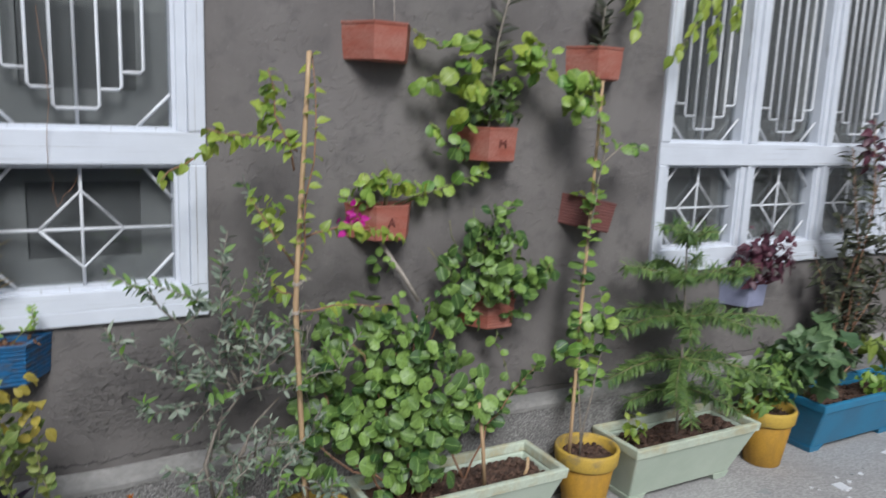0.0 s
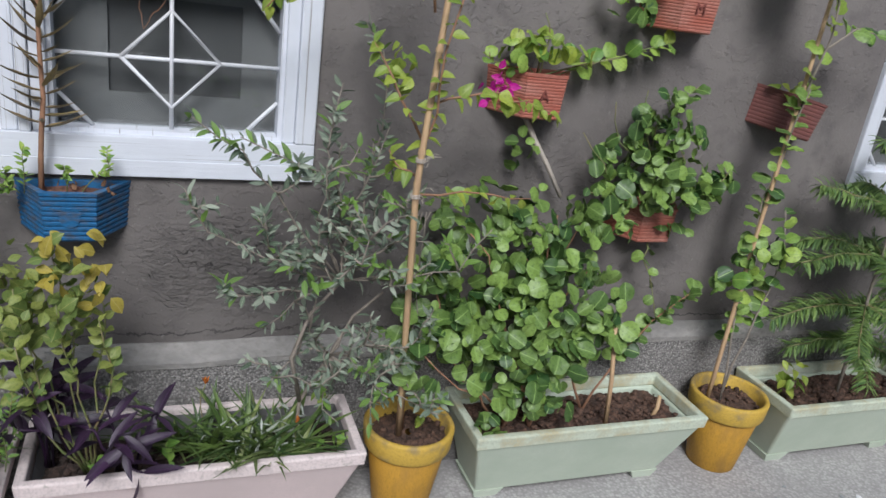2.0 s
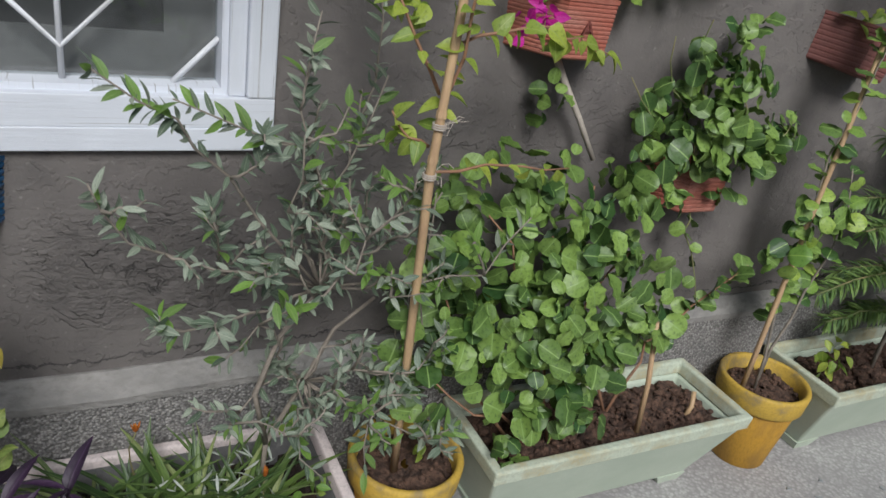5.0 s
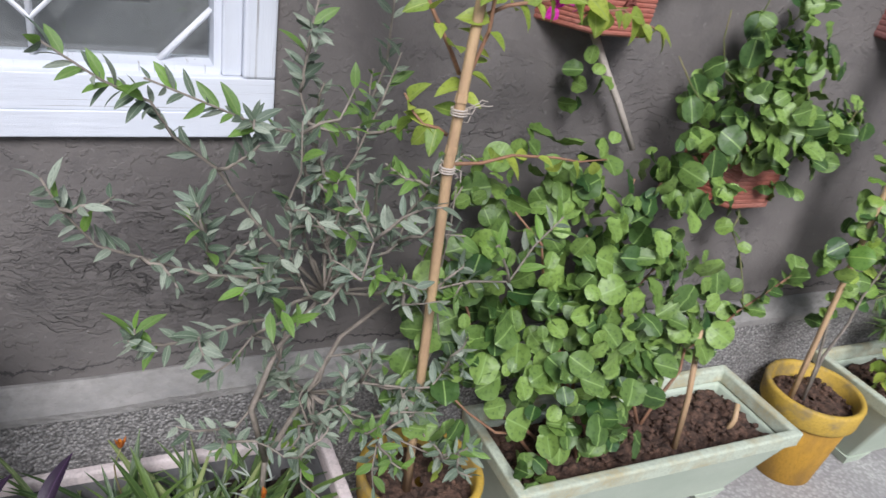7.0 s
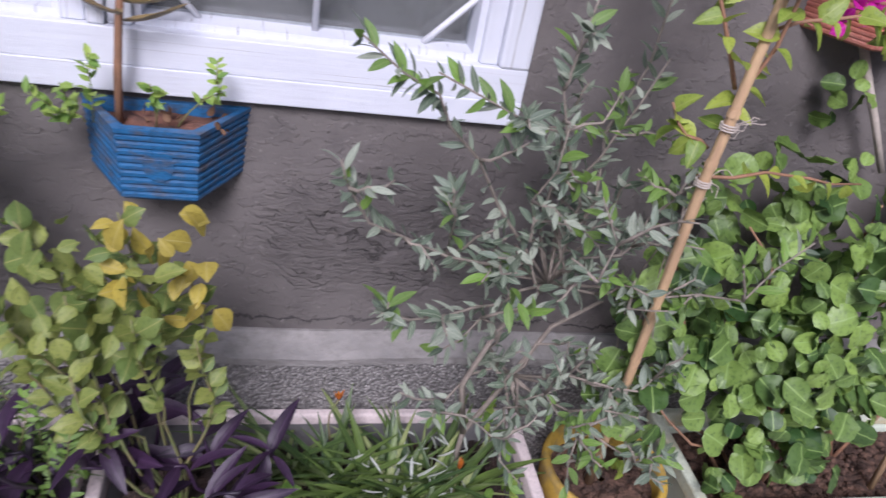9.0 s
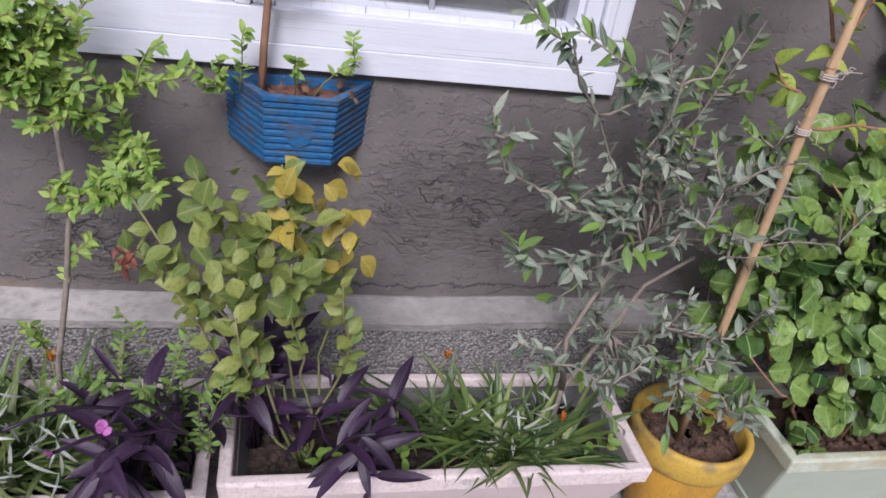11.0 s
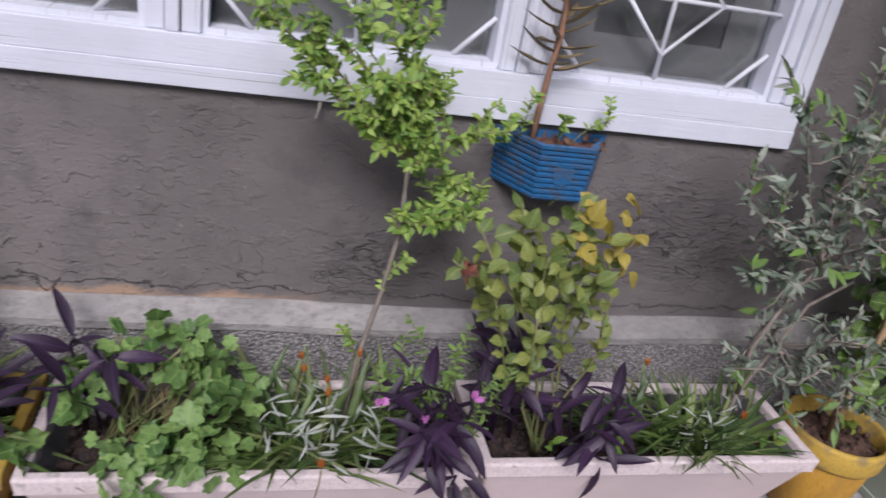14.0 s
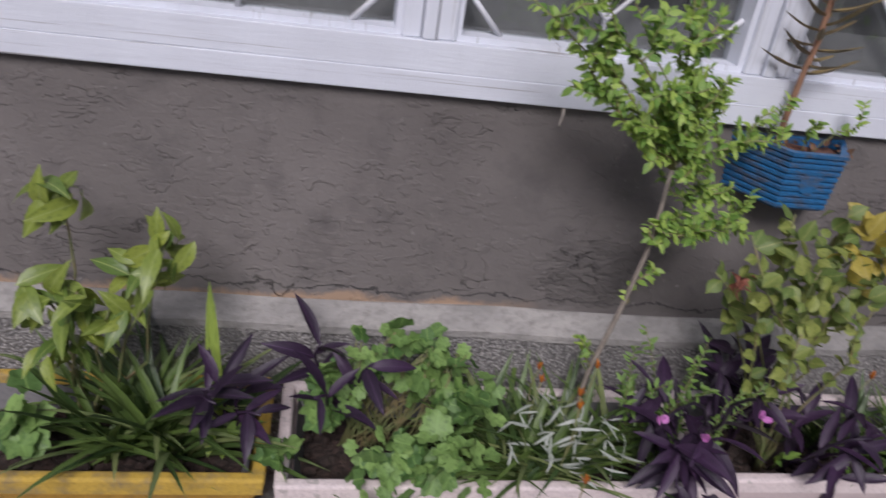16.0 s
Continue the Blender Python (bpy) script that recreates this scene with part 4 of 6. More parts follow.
def wall_pot(x, z, paint, label, seed, letter="", tilt=0.0, soil=SOIL, ribs=9, height=0.13):
    """A half-hexagon pot fixed to the wall, its sides moulded in courses."""
    rng = random.Random(seed)
    p = thing("wall_pot", (x, 0, z), label, "wall pot", "pots hung on the wall")

    def plan(zz, grow, inset=0.0):
        t = (zz - z) / height
        k = 0.93 + 0.07 * t
        bk, ft, d = 0.135 * k + grow - inset, 0.063 * k + grow * 0.6 - inset * 0.8, 0.126 * k + grow - inset
        return [(x - bk, -0.0005 - inset * 0.8, zz), (x - ft, -d, zz), (x + ft, -d, zz), (x + bk, -0.0005 - inset * 0.8, zz)]

    rings = [plan(z, -0.006)]
    step = (height - 0.012) / ribs
    for i in range(ribs):
        a = z + 0.002 + i * step
        groove = -0.0045 if paint is BLUE_PAINT else -0.0014
        rings += [plan(a + 0.001, groove), plan(a + step * 0.3, 0.0), plan(a + step * 0.75, 0.0), plan(a + step * 0.98, groove)]
    rings += [plan(z + height - 0.008, 0.0015), plan(z + height, 0.0015), plan(z + height, 0.0, 0.014), plan(z + height - 0.03, 0.0, 0.016)]
    body = part("body", loft(bmesh.new(), rings), paint, p)
    q = plan(z + height - 0.02, 0.0, 0.014)
    bm = bmesh.new()
    rows = []
    for i in range(9):
        row = []
        for k in range(6):
            t, s = i / 8, k / 5
            back = Vector(q[0]).lerp(Vector(q[3]), t)
            front = Vector(q[1]).lerp(Vector(q[2]), t)
            v = back.lerp(front, s)
            v.y = min(v.y, -0.004)
            v.z += noise.noise(v * 45) * 0.009
            row.append(bm.verts.new(v))
        rows.append(row)
    for i in range(8):
        for k in range(5):
            bm.faces.new((rows[i][k], rows[i + 1][k], rows[i + 1][k + 1], rows[i][k + 1]))
    part("soil", bm, soil, p, "dry crumbled earth")
    if paint is BLUE_PAINT:
        bm = bmesh.new()
        plate = [(x + 0.024 * math.cos(k * math.tau / 14), z + height * 0.52 + 0.03 * math.sin(k * math.tau / 14)) for k in range(14)]
        loft(bm, [[(a, -0.10, b) for a, b in plate], [(a, -0.1214, b) for a, b in plate]])
        part("medallion", bm, paint, body)
    if letter:
        curve = bpy.data.curves.new("letter", "FONT")
        curve.body, curve.size, curve.extrude, curve.align_x, curve.align_y = letter, 0.046, 0.003, "CENTER", "CENTER"
        holder = bpy.data.objects.new("letter_source", curve)
        me = bpy.data.meshes.new_from_object(holder)
        me.materials.append(SHADED_CLAY)
        bpy.data.objects.remove(holder)
        ob = new("letter", me)
        ob.parent = body
        ob.matrix_basis = pose(x, -0.1235, z + height * 0.52, 90 - 4)
        tagged(ob, "letter %s moulded into the clay" % letter)
    if tilt:
        p.rotation_euler = (0, radians(tilt), 0)
    return p


wall_pot(-0.608, 0.845, BLUE_PAINT, "worn blue half-hexagon clay pot under the window", 21, soil=RED_SOIL)
wall_pot(0.6, 1.862, CLAY, "red clay half-hexagon pot streaked with white", 22, ribs=1)
wall_pot(1.576, 1.85, CLAY, "red clay half-hexagon pot with a dark palm-like seedling", 23, ribs=1)
wall_pot(1.08, 1.515, CLAY, "red clay half-hexagon pot lettered M", 24, "M", ribs=13)
wall_pot(0.624, 1.228, CLAY, "red clay half-hexagon pot lettered A", 25, "A", ribs=13)
wall_pot(1.581, 1.225, MAROON, "dusky maroon half-hexagon pot hanging askew", 26, tilt=11, ribs=9)
wall_pot(1.113, 0.848, CLAY, "red clay half-hexagon pot hidden by a trailing creeper", 27, ribs=9, height=0.12)
wall_pot(2.63, 0.8, LILAC, "lilac grey half-hexagon pot of wine-red leaves", 28, ribs=1)


# ---- plants ----
def plant(name, at, label, category="plant", group=""):
    return thing(name, at, label, category, group)


def stems(p, lines, r0, r1, material, name="stem", sides=6):
    for line in lines:
        part(name, tube(bmesh.new(), line, r0, r1, sides), material, p, smooth=True)


def cane(name, pts, label, r=0.0095):
    p = thing(name, pts[0], label, "cane")
    line = [Vector(a) for a in pts]
    bm = bmesh.new()
    full = []
    for a, b in zip(line, line[1:]):
        full += [a.lerp(b, k / 4) for k in range(4)]
    full.append(line[-1])
    stick = part("stick", tube(bm, full, r, r * 0.75, 8), CANE, p, smooth=True)
    total = len(full)
    for k in range(2, total - 1, 3):
        a, way = full[k], (full[k + 1] - full[k]).normalized()
        part("node_ring", tube(bmesh.new(), [a - way * 0.006, a - way * 0.002, a + way * 0.002, a + way * 0.006], r * 1.05, r * 1.0, 8), CANE, stick)
    return p


def vine_trough():
    rng = random.Random(31)
    p = plant("creeper", (0.793, -0.2, 0.25), "dense round-leaved green creeper filling a trough")
    lines = []
    roots = [(0.66, -0.2), (0.72, -0.23), (0.95, -0.17), (0.62, -0.24), (0.69, -0.18)]
    tips = [(0.29, -0.2, 0.85), (0.435, -0.18, 0.9), (0.6, -0.2, 0.85), (0.725, -0.15, 0.95), (0.851, -0.2, 0.8), (0.29, -0.28, 0.58), (0.967, -0.2, 0.6), (1.276, -0.2, 0.72), (0.87, -0.1, 0.98)]
    for i, t in enumerate(tips):
        a = roots[i % 5]
        lines.append(bowed(rng, (a[0], a[1], 0.25), t, 7, 0.05))
    stems(p, lines, 0.005, 0.002, BROWN_STEM)
    s, spots = (0.026, 0.07), []
    for n, centre, radii in ((60, (0.58, -0.13, 0.66), (0.271, 0.04, 0.24)), (170, (0.6, -0.25, 0.6), (0.232, 0.1, 0.2)), (95, (0.387, -0.2, 0.74), (0.193, 0.09, 0.17)), (130, (0.696, -0.22, 0.8), (0.213, 0.1, 0.16)), (80, (0.899, -0.2, 0.62), (0.145, 0.09, 0.16)),
                             (36, (0.29, -0.25, 0.55), (0.116, 0.07, 0.15)), (40, (0.87, -0.15, 0.98), (0.135, 0.07, 0.1)), (40, (0.677, -0.3, 0.42), (0.126, 0.06, 0.09)), (12, (0.542, -0.3, 0.34), (0.058, 0.03, 0.05)), (26, (0.812, -0.24, 0.5), (0.097, 0.07, 0.1)), (58, (0.551, -0.12, 0.96), (0.193, 0.05, 0.1)), (18, (0.348, -0.12, 0.93), (0.087, 0.05, 0.08))):
        spots += clump(rng, n, centre, radii, s)
    spots += along_line(rng, lines[7], 26, s, 0.35)
    rng.shuffle(spots)
    foliage(p, rng, M["vine"], spots, cap=290)


def cane_climber():
    cane("bamboo_cane", [(0.275, -0.235, 0.27), (0.204, -0.326, 1.06), (0.205, -0.332, 1.17), (0.227, -0.317, 1.5), (0.25, -0.302, 1.86)], "tall tan bamboo cane tied with string")
    rng = random.Random(32)
    p = plant("climbing_shrub", (0.31, -0.2, 0.26), "lime-leaved climbing shrub tied to a cane, one magenta bloom")
    main = bowed(rng, (0.3, -0.2, 0.26), (0.217, -0.308, 1.1), 8, 0.02)
    up = bowed(rng, (0.217, -0.308, 1.1), (0.265, -0.282, 1.86), 8, 0.03)
    side = [bowed(rng, (0.215, -0.302, 1.56), (-0.055, -0.302, 1.62), 5, 0.02, 0.03), bowed(rng, (0.205, -0.302, 1.5), (0.125, -0.302, 1.8), 5, 0.02),
            bowed(rng, (0.215, -0.312, 1.28), (0.435, -0.302, 1.3), 5, 0.02, 0.03), bowed(rng, (0.205, -0.312, 1.2), (0.065, -0.302, 1.42), 5, 0.02),
            bowed(rng, (0.207, -0.298, 1.1), (0.135, -0.282, 1.16), 4, 0.01), bowed(rng, (-0.015, -0.302, 1.6), (-0.175, -0.222, 1.46), 5, 0.02), bowed(rng, (0.209, -0.295, 1.05), (0.59, -0.213, 1.02), 5, 0.02)]
    stems(p, [main, up] + side, 0.0035, 0.0018, BROWN_STEM)
    for k in range(4):
        stems(p, [bowed(rng, (0.27, -0.22, 0.27 + 0.05 * k), (0.25 + 0.012 * k, -0.23, 0.98), 9, 0.025)], 0.002, 0.0015, BARK, "dry_stem")
    s = (0.03, 0.054)
    spots = along_line(rng, up, 34, s, 0.05, hang=0.5)
    side.append(bowed(rng, (0.4, -0.305, 1.3), (0.6, -0.26, 1.27), 5, 0.015, 0.02))
    stems(p, side[-1:], 0.0025, 0.0015, BROWN_STEM)
    for line, n in zip(side, (16, 18, 16, 14, 8, 9, 8, 12)):
        spots += along_line(rng, line, n, s, 0.2, hang=0.6)
    spots += clump(rng, 20, (0.135, -0.282, 1.72), (0.06, 0.05, 0.1), s, hang=0.8)
    spots += clump(rng, 14, (-0.015, -0.302, 1.6), (0.07, 0.04, 0.04), s, hang=1.0)
    spots += clump(rng, 18, (0.155, -0.282, 1.36), (0.08, 0.05, 0.08), s, hang=0.7)
    spots += clump(rng, 5, (0.338, -0.223, 0.31), (0.03, 0.03, 0.02), (0.025, 0.04))
    foliage(p, rng, M["lime"], spots)
    flower = [((0.43 + 0.02 * rng.gauss(0, 1), -0.22 + 0.015 * rng.gauss(0, 1), 1.325 + 0.024 * rng.gauss(0, 1)), rand_dir(rng) + Vector((-0.2, -0.6, 0)), rand_dir(rng) + Vector((0, -1, 0)), rng.uniform(0.022, 0.034)) for _ in range(30)]
    foliage(p, rng, M["magenta"], flower, "petal")
    t = thing("string_tie", (0.203, -0.332, 1.17), "frayed pale string knotted round the cane", "string")
    for z in (1.15, 1.055):
        a = Vector((0.204 if z > 1.1 else 0.203, -0.333 if z > 1.1 else -0.326, z))
        for k in range(3):
            ring = [a + Vector((0.012 * math.cos(j * 0.7), 0.012 * math.sin(j * 0.7), 0.004 * k - 0.004)) for j in range(10)]
            part("loop", tube(bmesh.new(), ring, 0.0016, sides=5), STRING, t)
        for k in range(5):
            end = a + Vector((rng.uniform(-0.02, 0.05), rng.uniform(-0.03, 0.01), rng.uniform(-0.02, 0.02)))
            part("loose_end", tube(bmesh.new(), bowed(rng, a, end, 4, 0.01), 0.0008, sides=4), STRING, t)


def olive_bush():
    rng = random.Random(33)
    p = plant("olive_shrub", (-0.031, -0.2, 0.24), "straggling grey-green olive shrub with narrow leaves", "shrub")
    root, fork, fork2 = Vector((-0.031, -0.2, 0.24)), Vector((0.058, -0.17, 0.52)), Vector((0.068, -0.19, 0.76))
    trunk = [root, Vector((-0.026, -0.2, 0.39)), fork, Vector((0.121, -0.15, 0.63)), fork2]
    stems(p, [[root, trunk[1], fork, trunk[3], Vector((0.193, -0.18, 0.72))], [trunk[1], Vector((-0.063, -0.23, 0.55)), Vector((-0.021, -0.23, 0.68)), fork2]], 0.0068, 0.004, BARK, "trunk")
    tips = [(fork, (-0.157, -0.3, 0.68)), (fork, (0.184, -0.26, 0.62)), (fork, (-0.125, -0.28, 0.5)), (fork, (0.367, -0.32, 0.45)), (fork, (0.048, -0.36, 0.42)), (fork, (0.145, -0.36, 0.4)), (fork, (0.271, -0.3, 0.56)), (fork, (0.116, -0.34, 0.56)), (fork, (0.29, -0.34, 0.68)), (fork, (0, -0.36, 0.54)),
            (fork2, (-0.35, -0.39, 1.08)), (fork2, (-0.345, -0.37, 1.24)), (fork2, (-0.23, -0.33, 1.185)), (fork2, (0.029, -0.18, 1.3)), (fork2, (0.082, -0.14, 1.45)), (fork2, (0.155, -0.2, 1.2)), (fork2, (-0.063, -0.16, 1.06)),
            (fork2, (0.193, -0.3, 1.04)), (fork2, (0.416, -0.36, 0.98)), (fork2, (0.097, -0.28, 0.9)), (fork2, (-0.178, -0.3, 0.98)), (fork2, (-0.021, -0.3, 1.12)), (fork2, (0.222, -0.34, 0.82)), (fork2, (-0.104, -0.32, 0.85)), (fork2, (0.048, -0.33, 1.02)), (fork2, (-0.255, -0.36, 0.84)), (fork2, (0.271, -0.3, 0.92))]
    spots, new_spots, lines = [], [], []
    for a, b in tips:
        line = bowed(rng, a, b, 7, 0.05)
        lines.append(line)
        n = int(23 * (Vector(b) - a).length / 0.4) + 6
        spots += along_line(rng, line, n, (0.021, 0.047), 0.2, 0.75, loose=0.9)
        for k in (3, 4, 5, 6):
            if rng.random() < 0.55:
                tip = line[k] + Vector((rng.uniform(-0.104, 0.1), rng.uniform(-0.084, 0.04), rng.uniform(-0.042, 0.12)))
                twig = bowed(rng, line[k], tip, 4, 0.01)
                lines.append(twig)
                (new_spots if rng.random() < 0.14 else spots).extend(along_line(rng, twig, 11, (0.02, 0.045), 0.15, 0.75, loose=0.9))
        new_spots += along_line(rng, line, rng.choice((2, 4, 7)), (0.03, 0.06), 0.72, 0.6, loose=0.7)
    stems(p, lines, 0.0034, 0.0014, BARK, "branch", 5)
    new_spots += clump(rng, 9, (-0.052, -0.33, 0.84), (0.039, 0.03, 0.04), (0.04, 0.055))
    rng.shuffle(spots)
    foliage(p, rng, M["olive"], spots, cap=260)
    foliage(p, rng, M["olive_new"], new_spots)


def blue_pot_plant():
    rng = random.Random(34)
    p = plant("tall_succulent", (-0.674, -0.06, 0.96), "tall bronze succulent with drooping toothed leaves", "succulent")
    line = bowed(rng, (-0.674, -0.06, 0.955), (-0.66, -0.065, 1.58), 8, 0.008)
    stems(p, [line], 0.0075, 0.004, BROWN_STEM)
    spots = []
    for k in range(46):
        t = 0.26 + 0.74 * k / 46
        i = min(int(t * 8), 7)
        pos = line[i].lerp(line[i + 1], t * 8 - i)
        a = k * 2.4
        out = Vector((math.cos(a), math.sin(a) * 0.6 - 0.15, 0))
        rise = -0.25 + 1.1 * t * t + rng.uniform(-0.209, 0.2)
        spots.append((pos, out + Vector((0, 0, rise)), Vector((0, 0, 1)) - out * rise, rng.uniform(0.055, 0.085) * (1.2 - 0.4 * t)))
    foliage(p, rng, M["kal"], spots)
    q = plant("seedling", (-0.731, -0.07, 0.95), "small fresh green seedlings at the rim of the blue pot", "seedling")
    spots, lines = [], []
    for x, z, n in ((-0.731, 1.03, 14), (-0.721, 1.08, 18), (-0.627, 1.04, 14), (-0.779, 1.01, 14), (-0.752, 0.98, 12)):
        l = bowed(rng, (x + 0.01, -0.07, 0.955), (x + rng.uniform(-0.031, 0.03), -0.1, z), 4, 0.01)
        lines.append(l)
        spots += along_line(rng, l, n, (0.018, 0.03), 0.2)
    l = bowed(rng, (-0.585, -0.06, 0.955), (-0.522, -0.08, 1.08), 5, 0.015)
    lines.append(l)
    spots += along_line(rng, l, 26, (0.012, 0.024), 0.3, 0.9)
    stems(q, lines, 0.0015, 0.001, GREEN_STEM)
    foliage(q, rng, M["bright"], spots)
    d = plant("dry_plant", (-0.543, -0.05, 0.955), "shrivelled brown plant remains on the soil", "dead plant")
    foliage(d, rng, M["brown"], [((rng.uniform(-0.648, -0.5), rng.uniform(-0.094, -0.03), rng.uniform(0.955, 0.97)), rand_dir(rng) + Vector((0, 0, 0.3)), rand_dir(rng), rng.uniform(0.012, 0.026)) for _ in range(16)])


def rose_bush():
    rng = random.Random(35)
    p = plant("rose_bush", (-0.585, -0.26, 0.24), "rose bush with yellowing oval leaves and a withered bloom", "shrub")
    lines, spots = [], []
    tips = [(-0.878, -0.32, 0.79), (-0.846, -0.34, 0.88), (-0.763, -0.32, 0.92), (-0.637, -0.3, 0.93), (-0.543, -0.32, 0.84), (-0.533, -0.34, 0.74), (-0.7, -0.38, 0.7), (-0.7, -0.36, 0.83), (-0.794, -0.36, 0.74), (-0.617, -0.36, 0.79)]
    for b in tips:
        l = bowed(rng, (-0.56 + rng.uniform(-0.016, 0.015), -0.26, 0.24), b, 7, 0.035)
        lines.append(l)
        spots += along_line(rng, l, 14, (0.026, 0.052), 0.55, 0.9, loose=0.7, hang=-0.1)
    stems(p, lines, 0.0035, 0.0016, GREEN_STEM)
    spots += clump(rng, 100, (-0.679, -0.34, 0.8), (0.155, 0.08, 0.13), (0.026, 0.056), (0, -0.6, 0.8), 0.7, -0.1)
    foliage(p, rng, M["rose"], spots)
    gold = clump(rng, 24, (-0.596, -0.33, 0.89), (0.087, 0.05, 0.07), (0.03, 0.054), hang=-0.1) + clump(rng, 6, (-0.543, -0.34, 0.81), (0.048, 0.04, 0.05), (0.035, 0.055))
    foliage(p, rng, M["yellow"], gold)
    foliage(p, rng, M["rust"], [((-0.857 + rng.gauss(0, 0.008), -0.37 + rng.gauss(0, 0.006), 0.8 + rng.gauss(0, 0.012)), rand_dir(rng) + Vector((0, 0, -0.6)), rand_dir(rng), rng.uniform(0.014, 0.028)) for _ in range(14)], "petal")


def purple_plant(root, mid, rng, n, reach):
    p = plant("purple_trailer", (root[0], root[1], 0.24), "dark purple trailing plant with long pointed leaves", "plant", "purple trailing plants")
    lines, spots = [], []
    for k in range(n):
        a = rng.uniform(0, math.tau)
        tip = (mid[0] + math.cos(a) * reach * rng.uniform(0.2, 1), mid[1] + math.sin(a) * 0.09, mid[2] + rng.uniform(-0.125, 0.07))
        l = bowed(rng, (root[0] + rng.uniform(-0.042, 0.04), root[1], 0.24), tip, 5, 0.02, 0.05)
        lines.append(l)
        spots += along_line(rng, l, 5, (0.08, 0.14), 0.45, 0.8, facing=(0, -0.3, 1), loose=0.5, hang=0.05)
    stems(p, lines, 0.004, 0.003, L_PURPLE)
    foliage(p, rng, M["purple"], spots)
    return p


def tuft(name, label, rng, spots_xy, z0, length, n, meshes, category="grass plant"):
    x, y = spots_xy[0]
    p = plant(name, (x, y, z0), label, category)
    out = []
    for _ in range(n):
        cx, cy = rng.choice(spots_xy)
        a = rng.uniform(0, math.tau)
        d = Vector((math.cos(a), math.sin(a) * 0.6 - 0.05, rng.uniform(0.5, 2.2)))
        if d.y < 0:
            d.z = max(d.z, 0.5 - d.y * 1.6)
        out.append(((cx + rng.gauss(0, 0.02), cy + rng.gauss(0, 0.015), z0 - 0.005), d, Vector((-d.x * 0.4, -d.y * 0.4, 1)), rng.uniform(*length)))
    foliage(p, rng, M[meshes], out, cap=290)
    return p


def daisies(p, rng, heads, mesh="orange"):
    for at in heads:
        spots = []
        for k in range(9):
            a = k * math.tau / 9
            spots.append((at, Vector((math.cos(a), math.sin(a), rng.uniform(0.9, 2.2))), Vector((0, 0, 1)), rng.uniform(0.015, 0.024)))
        stalk = part("flower_stalk", tube(bmesh.new(), bowed(rng, (at[0], at[1] + 0.02, 0.25), at, 4, 0.01), 0.0018, 0.0015), GREEN_STEM, p, smooth=True)
        foliage(stalk, rng, M[mesh], spots, "petal", base=(0, 0, 0))


